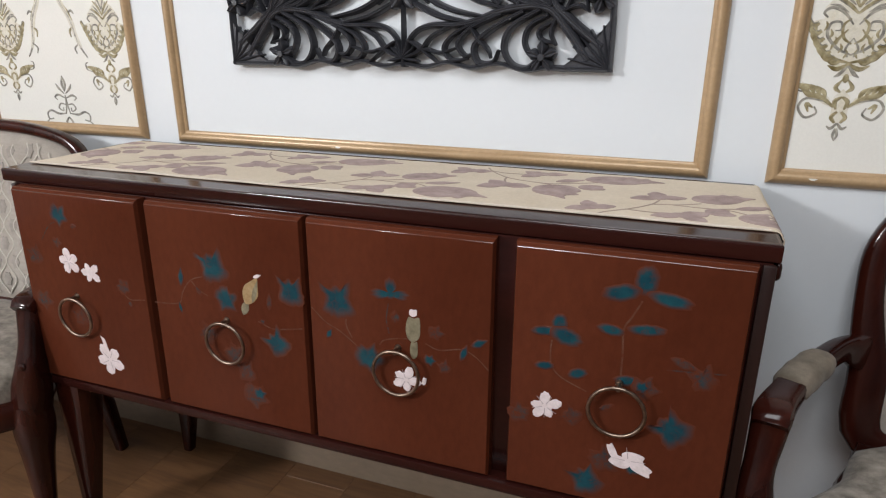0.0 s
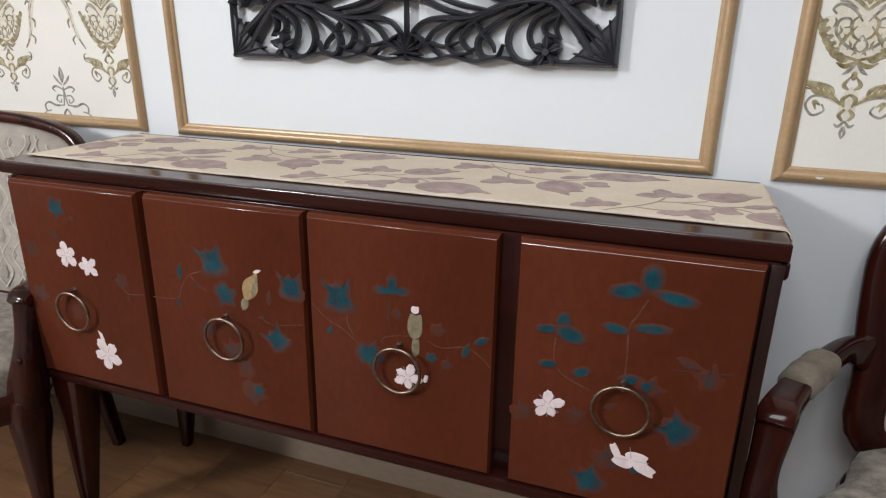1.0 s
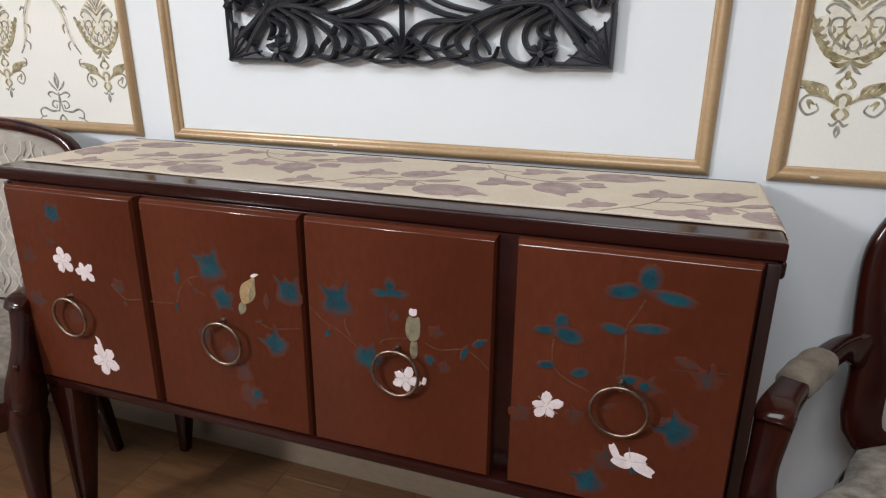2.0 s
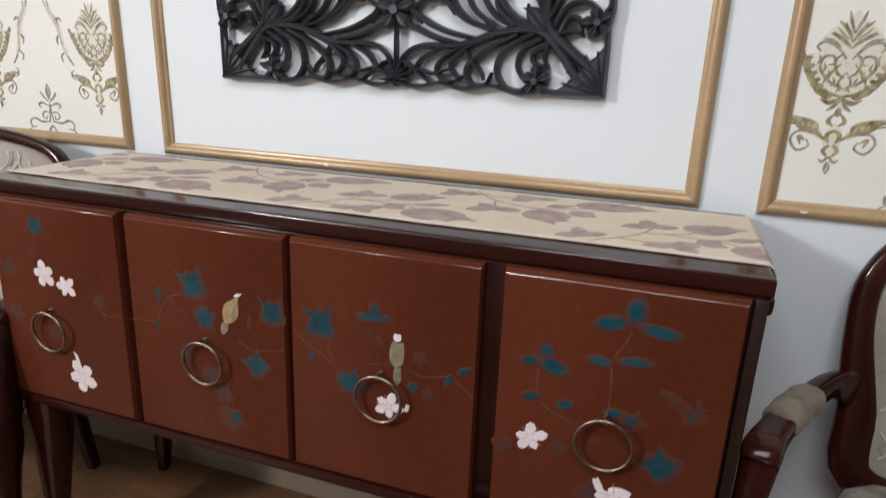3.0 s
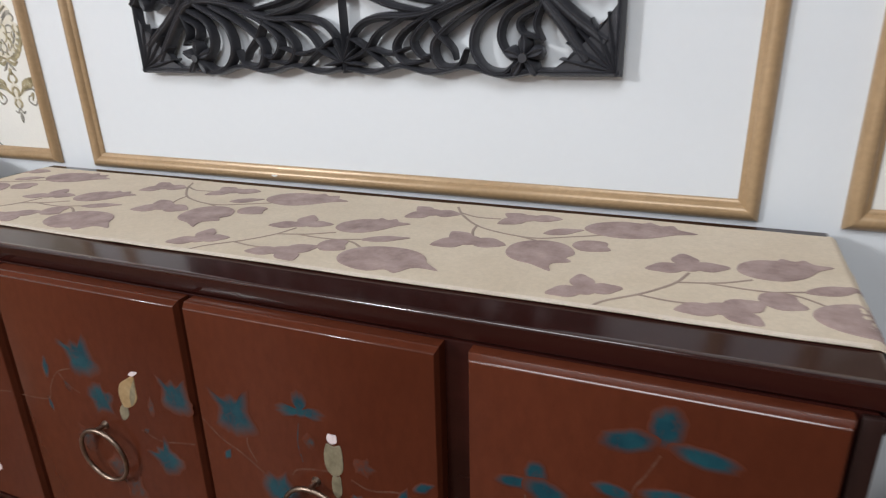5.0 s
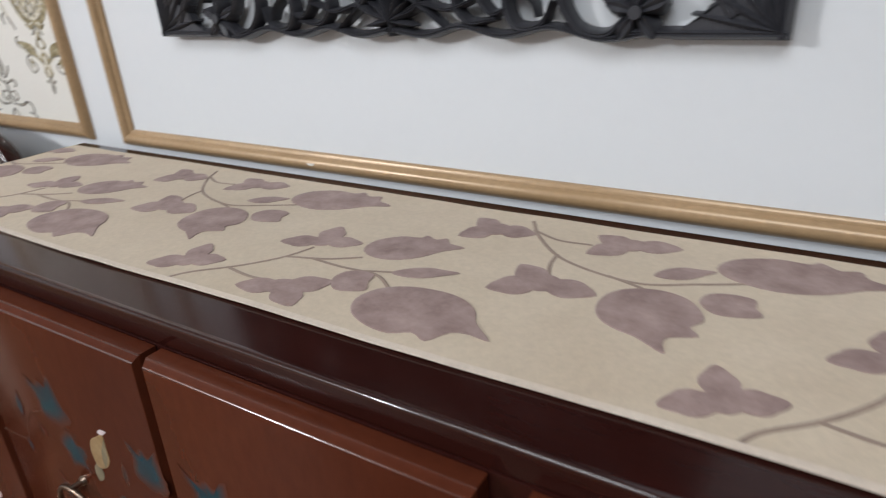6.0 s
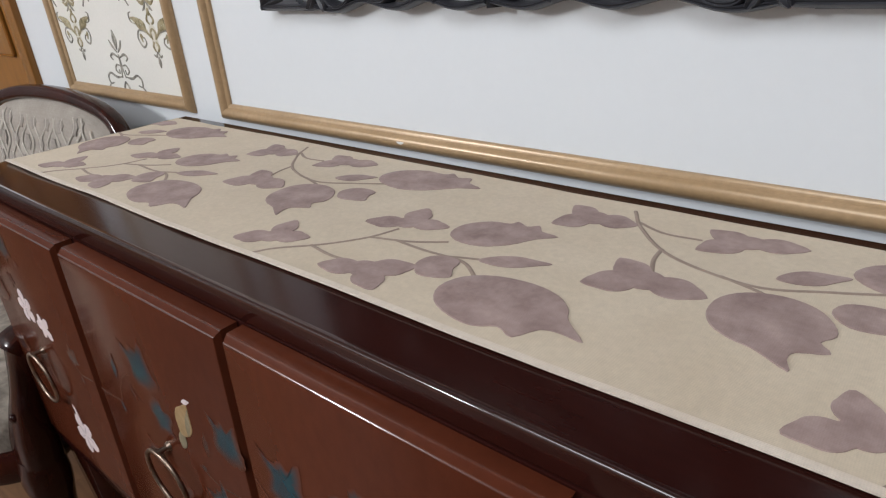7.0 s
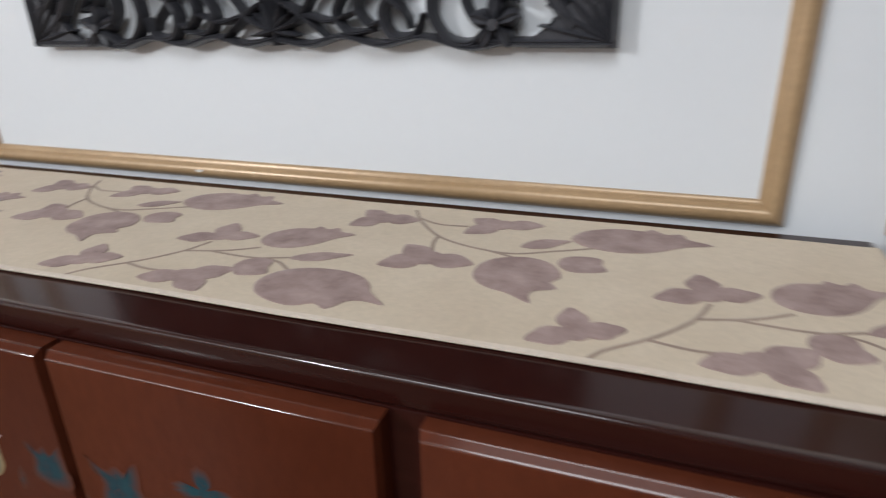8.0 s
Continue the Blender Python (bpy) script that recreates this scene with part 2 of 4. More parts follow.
def relief(bm, points, place, h0, h1, ridge=(0.0, 0.75, 1.0, 0.78, 1.0, 0.75, 0.0), n=7):
    """A carved band: points (u, v, half width); place maps (u, v, height) to the world."""
    c = curve(points, n)
    rows, m, k = [], len(c), len(ridge)
    for i, q in enumerate(c):
        d = c[min(i + 1, m - 1)] - c[max(i - 1, 0)]
        ln = math.hypot(d[0], d[1]) or 1e-6
        nx, ny = -d[1] / ln, d[0] / ln
        w = max(q[2], 0.0004)
        rows.append([bm.verts.new(place(q[0] + nx * w * s, q[1] + ny * w * s, h0 + (h1 - h0) * r))
                     for s, r in zip(np.linspace(-1, 1, k), ridge)])
    for a, b_ in zip(rows, rows[1:]):
        for j in range(k - 1):
            bm.faces.new((a[j], a[j + 1], b_[j + 1], b_[j]))
    for row in (rows[0], rows[-1]):
        bm.faces.new(row)
    for a, b_ in zip(rows, rows[1:]):
        bm.faces.new((a[0], b_[0], b_[-1], a[-1]))


def blob(bm, outline, place, h0, h1):
    """A flat raised shape with a rounded rim: outline of (u, v)."""
    n = len(outline)
    cx, cy = sum(p[0] for p in outline) / n, sum(p[1] for p in outline) / n
    rings = []
    for s, h in ((1.0, h0), (0.97, h0 + (h1 - h0) * 0.7), (0.9, h1)):
        rings.append([bm.verts.new(place(cx + (x - cx) * s, cy + (y - cy) * s, h)) for x, y in outline])
    mid = bm.verts.new(place(cx, cy, h1))
    for r, s in zip(rings, rings[1:]):
        for j in range(n):
            bm.faces.new((r[j], r[(j + 1) % n], s[(j + 1) % n], s[j]))
    for j in range(n):
        bm.faces.new((rings[-1][j], rings[-1][(j + 1) % n], mid))


# ---- the room ----
WALL_Y = 1.40
X0, X1, Y0, H = -4.0, 3.2, -3.8, 2.65


def slab_object(name, boxes, mat, label, category):
    bm = bmesh.new()
    for b6 in boxes:
        box(*b6, 0, bm=bm)
    ob = part(name, bm, mat, None, label, smooth=False)
    return tagged(ob, "", category, "", "structure")


DOOR_L, DOOR_R, DOOR_H = -2.44, -1.583, 2.04
slab_object("wall_north", [(DOOR_R, WALL_Y, 0, X1, WALL_Y + 0.12, H), (X0, WALL_Y, 0, DOOR_L, WALL_Y + 0.12, H),
                           (DOOR_L, WALL_Y, DOOR_H, DOOR_R, WALL_Y + 0.12, H)], wall_paint,
            "cool white painted plaster wall with moulded panels", "wall")
# the other three walls are out of view, darkened to weaken reflections
slab_object("wall_south", [(X0, Y0 - 0.12, 0, X1, Y0, H)], dim_room_grey, "plain unseen wall, dark grey to dim reflections", "wall")
slab_object("wall_east", [(X1, Y0 - 0.12, 0, X1 + 0.12, WALL_Y + 0.12, H)], dim_room_grey, "plain unseen side wall, dark grey to dim reflections", "wall")
slab_object("wall_west", [(X0 - 0.12, Y0 - 0.12, 0, X0, WALL_Y + 0.12, H)], dim_room_grey, "plain unseen side wall, dark grey to dim reflections", "wall")
slab_object("ceiling", [(X0 - 0.12, Y0 - 0.12, H, X1 + 0.12, WALL_Y + 0.12, H + 0.1)], ceiling_paint, "plain white ceiling", "ceiling")

floor = slab_object("floor", [(X0 - 0.12, Y0 - 0.12, -0.1, X1 + 0.12, WALL_Y + 0.12, -0.012)], dark_recess,
                    "brown wood laminate floor of long boards", "floor")

base = bmesh.new()
profile_run(base, [(0, 0), (0.014, 0), (0.014, 0.085), (0.011, 0.094), (0.006, 0.10), (0, 0.10)],
            [((x, WALL_Y, 0), (0, -1, 0), (0, 0, 1)) for x in (DOOR_R + 0.06, X1)])
tagged(part("baseboard", base, baseboard_paint, None, "low beige skirting board along the wall"), "", "skirting", "", "structure")

# wooden door in the same wall
door_1 = thing("door_1", "varnished orange-brown wooden door with recessed panels", "door", "", "structure")
part("door_leaf", box(DOOR_L + 0.003, WALL_Y + 0.012, 0.006, DOOR_R - 0.003, WALL_Y + 0.05, DOOR_H - 0.003, 0.002), door_wood, door_1)
for zz in ((0.16, 0.86), (1.0, 1.9)):
    for xx in ((DOOR_L + 0.11, (DOOR_L + DOOR_R) / 2 - 0.05), ((DOOR_L + DOOR_R) / 2 + 0.05, DOOR_R - 0.11)):
        part("door_panel", box(xx[0], WALL_Y + 0.002, zz[0], xx[1], WALL_Y + 0.012, zz[1], 0.008, 1), door_wood, door_1)
for x0, x1, z0, z1 in ((DOOR_R, DOOR_R + 0.055, 0, DOOR_H + 0.055), (DOOR_L - 0.055, DOOR_L, 0, DOOR_H + 0.055), (DOOR_L, DOOR_R, DOOR_H, DOOR_H + 0.055)):
    part("door_casing", box(x0, WALL_Y - 0.018, z0, x1, WALL_Y + 0.03, z1, 0.005), door_wood, door_1)

# gilt panel mouldings on the wall
TRIM_B, TRIM_T = 0.9295, 2.25
TRIM_PROFILE = [(0, 0), (0.006, 0.0), (0.0095, 0.0018), (0.0138, 0.0058), (0.0158, 0.0105), (0.0160, 0.0135), (0.0148, 0.0175), (0.0110, 0.0212), (0.0072, 0.0232), (0.0066, 0.0262), (0.0040, 0.0292), (0, 0.0295)]


def panel_frame(x0, x1, label):
    ob = thing("panel_frame", label, "wall moulding", "gilt wall mouldings")
    corners = [((x0, WALL_Y, TRIM_B), (1, 0, 1)), ((x1, WALL_Y, TRIM_B), (-1, 0, 1)), ((x1, WALL_Y, TRIM_T), (-1, 0, -1)), ((x0, WALL_Y, TRIM_T), (1, 0, -1))]
    for i in range(4):
        bm = bmesh.new()
        a, b_ = corners[i], corners[(i + 1) % 4]
        profile_run(bm, TRIM_PROFILE, [(a[0], (0, -1, 0), a[1]), (b_[0], (0, -1, 0), b_[1])])
        part("moulding", bm, gilt_trim, ob)
    return ob


LP = (-1.322, -0.741)
MP = (-0.636, 0.656)
RP = (0.758, 1.352)
panel_frame(*LP, "gilt wooden moulding framing a damask wallpaper panel")
panel_frame(*MP, "gilt wooden moulding framing the plain panel behind the mirror")
panel_frame(*RP, "gilt wooden moulding framing a damask wallpaper panel")

# ---- the sideboard ----
SB_L, SB_R, SB_BACK, SB_TOP = -0.737, 0.736, 1.371, 0.929
sideboard = thing("sideboard", "dark red-brown lacquered sideboard with four hand-painted doors and ring handles", "sideboard")
part("carcass", box(-0.711, 0.9850, 0.445, 0.734, 1.360, 0.9005, 0.003), carcass_red, sideboard)
top = bmesh.new()
TOP_PROFILE = [(0.0, 0.0), (0.0026, -0.0003), (0.0044, -0.0012), (0.0053, -0.0028), (0.0056, -0.0044), (0.0056, -0.0245), (0.0046, -0.0266), (0.0020, -0.0280), (-0.006, -0.0283)]
rim = [((SB_L, 0.990, SB_TOP), (-1, -1, 0)), ((SB_R, 0.990, SB_TOP), (1, -1, 0)), ((SB_R, SB_BACK, SB_TOP), (1, 0, 0)), ((SB_L, SB_BACK, SB_TOP), (-1, 0, 0))]
rows = []
for o, out in rim:
    rows.append([top.verts.new(Vector(o) + Vector(out) * p + Vector((0, 0, q))) for p, q in TOP_PROFILE])
for i in range(4):
    r, s = rows[i], rows[(i + 1) % 4]
    for j in range(len(TOP_PROFILE) - 1):
        top.faces.new((r[j], s[j], s[j + 1], r[j + 1])).material_index = 1 if j < 4 else 0
top.faces.new([r[0] for r in rows])
top.faces.new([r[-1] for r in rows][::-1])
part("top_board", top, carcass_red, sideboard, "glossy dark top board with a rounded edge").data.materials.append(board_edge)
part("bottom_rail", box(-0.706, 0.950, 0.4425, 0.735, 0.9845, 0.4635, 0.004), carcass_red, sideboard)
for x0, x1 in ((-0.727, -0.7115), (0.7345, 0.746)):
    part("side_moulding", box(x0, 0.992, 0.872, x1, 1.362, 0.9000, 0.007, 3), carcass_red, sideboard)
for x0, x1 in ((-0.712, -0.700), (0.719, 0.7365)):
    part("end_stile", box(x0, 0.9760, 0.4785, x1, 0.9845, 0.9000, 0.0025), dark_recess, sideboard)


def tapered_leg(x, y, dx, dy, top_z, w0, w1):
    bm = bmesh.new()
    tube(bm, [(x, y, top_z, w0, w0), (x + dx * 0.3, y + dy * 0.3, top_z * 0.7, w0 * 0.82, w0 * 0.82), (x + dx, y + dy, 0.0, w1, w1)], 12, n=4, up=(0, 1, 0), square=2.2)
    return bm


for x, y, dx in ((-0.660, 1.000, -0.052), (0.660, 1.005, 0.05), (-0.645, 1.330, -0.05), (0.660, 1.330, 0.05)):
    part("leg", tapered_leg(x, y, dx, 0, 0.4525, 0.042, 0.0135), mahogany, sideboard)

DOORS = [(-0.688, -0.362), (-0.343, -0.002), (0.0075, 0.345), (0.377, 0.7145)]
DZ0, DZ1 = 0.4640, 0.8990


def on_front(x, z, h=0.0):
    """A point of the front, which leans back a little and stands slightly askew to the wall."""
    return Vector((x, 0.9555 + 0.006 * x + 0.018 * (z - 0.69) - h, z))


def door_mesh(x0, x1):
    """A bowed slab with a rounded rim; x is counted from x0."""
    bm = bmesh.new()
    rows = 24
    rim = [(0.0, -1.0), (0.0, -0.0082), (0.0003, -0.0074), (0.0010, -0.0068), (0.0050, -0.0016), (0.0058, -0.0008), (0.0068, -0.0002), (0.0080, 0.0)]
    loops = []
    for inset, h in rim:
        a, b, lo, hi = x0 + inset * 0.5, x1 - inset * 0.5, DZ0 + inset, DZ1 - inset
        spots = [(b, lo + (hi - lo) * i / rows) for i in range(rows + 1)] + [(a, hi - (hi - lo) * i / rows) for i in range(rows + 1)]
        ring = []
        for x, z in spots:
            p = on_front(x, z, h if h > -0.5 else 0.0)
            p.x -= x0
            if h < -0.5:
                p.y = 0.9840
            ring.append(bm.verts.new(p))
        loops.append(ring)
    n = len(loops[0])
    for n_loop, (r, s) in enumerate(zip(loops, loops[1:])):
        for j in range(n):
            bm.faces.new((r[j], r[(j + 1) % n], s[(j + 1) % n], s[j])).material_index = 1 if j == rows and n_loop in (1, 2, 4, 5) else 0
    for ring in (loops[0], loops[-1]):
        for i in range(rows):
            bm.faces.new((ring[i], ring[i + 1], ring[n - 2 - i], ring[n - 1 - i]))
    bmesh.ops.recalc_face_normals(bm, faces=bm.faces)
    return bm


def ring_handle(parent, x, y, z):
    """A brass ring that hangs from a small knuckle and rose."""
    bm = bmesh.new()
    bmesh.ops.create_cone(bm, cap_ends=True, segments=18, radius1=0.0065, radius2=0.005, depth=0.004,
                          matrix=Matrix.Translation((x, y - 0.002, z)) @ Matrix.Rotation(radians(90), 4, "X"))
    tube(bm, [(x, y - 0.002, z, 0.0038, 0.0038), (x, y - 0.009, z, 0.0034, 0.0036), (x, y - 0.0165, z - 0.0015, 0.0046, 0.0060)], 10, n=3)
    part("handle_mount", bm, brass_dull, parent)
    bm = bmesh.new()
    r = 0.0425
    pts = []
    for k in range(28):
        a = 2 * math.pi * k / 28
        pts.append((x + r * math.sin(a), y - 0.0140 - 0.0012 * math.cos(a), z - r - 0.001 + r * math.cos(a), 0.0031, 0.0031))
    tube(bm, pts, 10, closed=True, n=1, up=(0, 1, 0))
    part("ring_handle", bm, brass_dull, parent, "hanging dull brass ring")


HANDLES = ((-0.5525, 0.6762), (-0.1749, 0.6816), (0.1798, 0.6866), (0.5485, 0.6919))
door_parts = []
for (x0, x1), (hx, hz) in zip(DOORS, HANDLES):
    d = part("door", door_mesh(x0, x1), door_red, sideboard, "red-brown door painted with white blossoms and teal leaves")
    d.data.materials.append(door_edge)
    d.location = (x0, 0, 0)
    door_parts.append(d)
    p = on_front(hx, hz)
    ring_handle(d, p.x - x0, p.y, p.z)

# ---- the table runner ----
RUN_L, RUN_R, RUN_F, RUN_B = -0.727, 0.738, 1.040, 1.348
HANG = 0.036


def runner_height(x, y):
    h = SB_TOP + 0.0028 + 0.0012 * noise.noise(Vector((x * 5, y * 7, 0))) + 0.0006 * noise.noise(Vector((x * 17, y * 21, 4)))
    edge = min(1.0, max(0.0, (RUN_F + 0.03 - y) / 0.03))
    return h + 0.0018 * edge * max(0.0, noise.noise(Vector((x * 9, 3.1, 0))))


def runner_pos(s, y, h=0.0):
    """A point of the runner: s runs along it and over the end, y across, h above it."""
    yy = y + 0.008 * noise.noise(Vector((s * 3.1, 9.0, 0))) * min(1.0, max(0.35, (1.2 - y) / 0.15))
    bend = RUN_R - 0.002
    if s <= bend:
        return Vector((s, yy, runner_height(s, yy) + h))
    r, over = 0.012, s - bend
    a = min(over / r, math.pi / 2)
    z = SB_TOP + 0.003
    x = bend + (r + h) * math.sin(a)
    zz = z - r + (r + h) * math.cos(a)
    if over > r * math.pi / 2:
        zz -= over - r * math.pi / 2
        x += 0.004 * noise.noise(Vector((yy * 14, 1.7, 0))) + 0.002
    return Vector((x, yy, zz))


def runner_strip(y0, y1, ny, h, s0=None, s1=None):
    bm = bmesh.new()
    s0, s1 = (RUN_L if s0 is None else s0), (RUN_R + HANG if s1 is None else s1)
    ss = list(np.linspace(s0, min(s1, RUN_R - 0.004), 150)) + (list(np.linspace(RUN_R - 0.001, s1, 16)) if s1 > RUN_R else [])
    ys = np.linspace(y0, y1, ny)
    topg = [[bm.verts.new(runner_pos(s, y, h)) for y in ys] for s in ss]
    lowg = [[bm.verts.new(runner_pos(s, y, h - 0.0018)) for y in ys] for s in ss]
    n, m = len(ss), len(ys)
    for i in range(n - 1):
        for j in range(m - 1):
            bm.faces.new((topg[i][j], topg[i + 1][j], topg[i + 1][j + 1], topg[i][j + 1]))
            bm.faces.new((lowg[i][j], lowg[i][j + 1], lowg[i + 1][j + 1], lowg[i + 1][j]))
        bm.faces.new((topg[i][0], lowg[i][0], lowg[i + 1][0], topg[i + 1][0]))
        bm.faces.new((topg[i][-1], topg[i + 1][-1], lowg[i + 1][-1], lowg[i][-1]))
    for j in range(m - 1):
        bm.faces.new((topg[0][j], topg[0][j + 1], lowg[0][j + 1], lowg[0][j]))
        bm.faces.new((topg[-1][j], lowg[-1][j], lowg[-1][j + 1], topg[-1][j + 1]))
    return bm


runner = thing("table_runner", "beige woven table runner with mauve tulips lying on the sideboard", "table runner")
part("cloth", runner_strip(RUN_F, RUN_B, 26, 0.0), runner_beige, runner)
part("hem", runner_strip(RUN_F - 0.0012, RUN_F + 0.0050, 4, 0.0012, RUN_L - 0.001, RUN_R - 0.006), runner_hem, runner, "paler folded hem along the front edge")


# ---- armchairs ----
def armchair(at, label):
    ch = thing("armchair", label, "armchair", "armchairs beside the sideboard", at=at)
    # back: one bent rail all round, raked backwards
    def back(x, z, dy=0.0):
        return (x, 0.262 + 0.085 * (z - 0.46) / 0.5 + dy, z)
    loop = [(0.285, 0.475), (0.305, 0.60), (0.328, 0.74), (0.326, 0.84), (0.276, 0.920), (0.15, 0.953), (0.0, 0.962)]
    pts = loop + [(-x, z) for x, z in loop[-2::-1]] + [(-0.13, 0.462), (0.0, 0.460), (0.13, 0.462)]
    bm = bmesh.new()
    tube(bm, [(*back(x, z), 0.024 - 0.0085 * min(1.0, max(0.0, (z - 0.80) / 0.12)) + 0.011 * min(1.0, max(0.0, (0.70 - z) / 0.12)), 0.021 - 0.003 * min(1.0, max(0.0, (z - 0.80) / 0.12))) for x, z in pts], 14, closed=True, n=5, up=(0, 1, 0), square=1.5)
    part("back_frame", bm, mahogany, ch, "bent mahogany back rail with a high gloss")
    # upholstered back: domed sheet inside the rail
    bm = bmesh.new()
    c = curve([(x, z) for x, z in pts], 5, True)
    prev = None
    cz = 0.70
    for s, puff in ((0.945, 0.0), (0.93, -0.010), (0.86, -0.019), (0.7, -0.025), (0.45, -0.029), (0.2, -0.030)):
        ring = [bm.verts.new(back(q[0] * s, cz + (q[1] - cz) * s, puff)) for q in c]
        if prev:
            for j in range(len(ring)):
                bm.faces.new((prev[j], prev[(j + 1) % len(ring)], ring[(j + 1) % len(ring)], ring[j]))
        prev = ring
    bm.faces.new(prev)
    cushion = part("back_cushion", bm, back_cloth, ch, "pale grey-beige trellis upholstery")
    # trellis of pale lines and darker medallions on the upholstery
    def on_back(u, v, h):
        q = max(abs(u) / 0.30, abs(v - cz) / 0.24)
        puff = -0.030 + 0.022 * min(1.0, q) ** 6
        return Vector(back(u, v, puff - h))
    def inside(u, v):
        return abs(u) < 0.262 + 0.09 * (v - 0.5) and 0.50 < v < 0.932 - 0.65 * max(0.0, abs(u) - 0.17)
    lines, meds = bmesh.new(), bmesh.new()
    for k in range(-5, 6):
        for sgn in (1, -1):
            run = []
            for i in range(60):
                v = 0.50 + 0.42 * i / 59
                u = k * 0.062 + sgn * 0.0145 * (1 + math.cos(2 * math.pi * v / 0.1 + (math.pi if k % 2 else 0)))
                if inside(u, v):
                    run.append((u, v, 0.0024))
                elif len(run) > 2:
                    relief(lines, run, on_back, -0.001, 0.0012, (0.4, 1, 1, 0.4), 1)
                    run = []
                else:
                    run = []
            if len(run) > 2:
                relief(lines, run, on_back, -0.001, 0.0012, (0.4, 1, 1, 0.4), 1)
        for i in range(9):
            v = 0.50 + 0.05 * i
            u = k * 0.062 + (0.031 if i % 2 else 0.0) + 0.031
            if inside(abs(u) + 0.015, v + 0.01) and inside(abs(u) + 0.015, v - 0.01):
                blob(meds, [(u + 0.013 * math.cos(a) * (1 + 0.15 * math.cos(6 * a)), v + 0.019 * math.sin(a) * (1 + 0.15 * math.cos(6 * a))) for a in np.linspace(0, 2 * math.pi, 19)[:-1]], on_back, -0.001, 0.0008)
    tagged(part("trellis", lines, back_line, cushion), kind="stuff")
    tagged(part("medallion_weave", meds, back_medallion, cushion), kind="stuff")
    # seat
    outline = [(0.425, -0.03), (0.41, -0.10), (0.32, -0.145), (0.0, -0.17), (-0.32, -0.145), (-0.41, -0.10), (-0.425, -0.03), (-0.34, 0.12), (-0.285, 0.265), (0.0, 0.275), (0.285, 0.265), (0.34, 0.12)]
    c = curve(outline, 4, True)
    bm = bmesh.new()
    rings = [[bm.verts.new((q[0] * s, 0.02 + (q[1] - 0.02) * s, z)) for q in c] for s, z in ((0.94, 0.345), (0.985, 0.35), (1.0, 0.362), (1.0, 0.402), (0.985, 0.414), (0.93, 0.418))]
    for r, s in zip(rings, rings[1:]):
        for j in range(len(r)):
            bm.faces.new((r[j], r[(j + 1) % len(r)], s[(j + 1) % len(r)], s[j]))
    bm.faces.new(rings[0]), bm.faces.new(rings[-1])
    part("seat_rail", bm, mahogany, ch)
    bm = bmesh.new()
    rings = [[bm.verts.new((q[0] * s, 0.02 + (q[1] - 0.02) * s, z + 0.003 * noise.noise(Vector((q[0] * 9 * s, q[1] * 9 * s, 2))))) for q in c]
             for s, z in ((0.955, 0.410), (0.968, 0.438), (0.955, 0.464), (0.90, 0.484), (0.74, 0.498), (0.48, 0.506), (0.2, 0.509))]
    for r, s in zip(rings, rings[1:]):
        for j in range(len(r)):
            bm.faces.new((r[j], r[(j + 1) % len(r)], s[(j + 1) % len(r)], s[j]))
    bm.faces.new(rings[0]), bm.faces.new(rings[-1])
    part("seat_cushion", bm, seat_cloth, ch, "worn grey-brown upholstered seat")
    for sx in (-1, 1):
        bm = bmesh.new()
        tube(bm, [(sx * 0.312, 0.300, 0.634, 0.018, 0.046), (sx * 0.336, 0.268, 0.646, 0.018, 0.030), (sx * 0.365, 0.225, 0.656, 0.019, 0.018), (sx * 0.410, 0.110, 0.650, 0.022, 0.018),
                  (sx * 0.434, 0.030, 0.643, 0.025, 0.019), (sx * 0.445, -0.022, 0.636, 0.029, 0.021), (sx * 0.446, -0.040, 0.624, 0.027, 0.017)], 14, n=6, square=2.0)
        tube(bm, [(sx * 0.445, -0.018, 0.638, 0.030, 0.022), (sx * 0.447, -0.026, 0.602, 0.027, 0.021), (sx * 0.450, -0.040, 0.55, 0.024, 0.021),
                  (sx * 0.449, -0.050, 0.500, 0.029, 0.027), (sx * 0.438, -0.054, 0.44, 0.037, 0.034), (sx * 0.426, -0.055, 0.385, 0.036, 0.036)], 14, n=6, up=(0, 1, 0), square=1.7)
        arm = part("arm", bm, mahogany, ch)
        bm = bmesh.new()
        tube(bm, [(sx * 0.386, 0.172, 0.656, 0.021, 0.016), (sx * 0.389, 0.164, 0.657, 0.026, 0.022), (sx * 0.397, 0.145, 0.656, 0.0295, 0.0245), (sx * 0.405, 0.126, 0.654, 0.0285, 0.0235), (sx * 0.413, 0.103, 0.652, 0.0305, 0.0255), (sx * 0.420, 0.084, 0.650, 0.0295, 0.0240),
                  (sx * 0.426, 0.066, 0.647, 0.0295, 0.0235), (sx * 0.429, 0.056, 0.644, 0.024, 0.018)], 16, n=5, square=1.25)
        part("arm_pad", bm, pad_cloth, arm, "worn beige cloth arm pad")
        # turned stud on the knee
        bm = bmesh.new()
        bmesh.ops.create_uvsphere(bm, u_segments=12, v_segments=8, radius=0.009, matrix=Matrix.Translation((sx * 0.452, -0.076, 0.506)) @ Matrix.Diagonal((1, 0.7, 1, 1)))
        part("stud", bm, mahogany, arm)
        # front leg with a rounded knee, rear leg plain
        bm = bmesh.new()
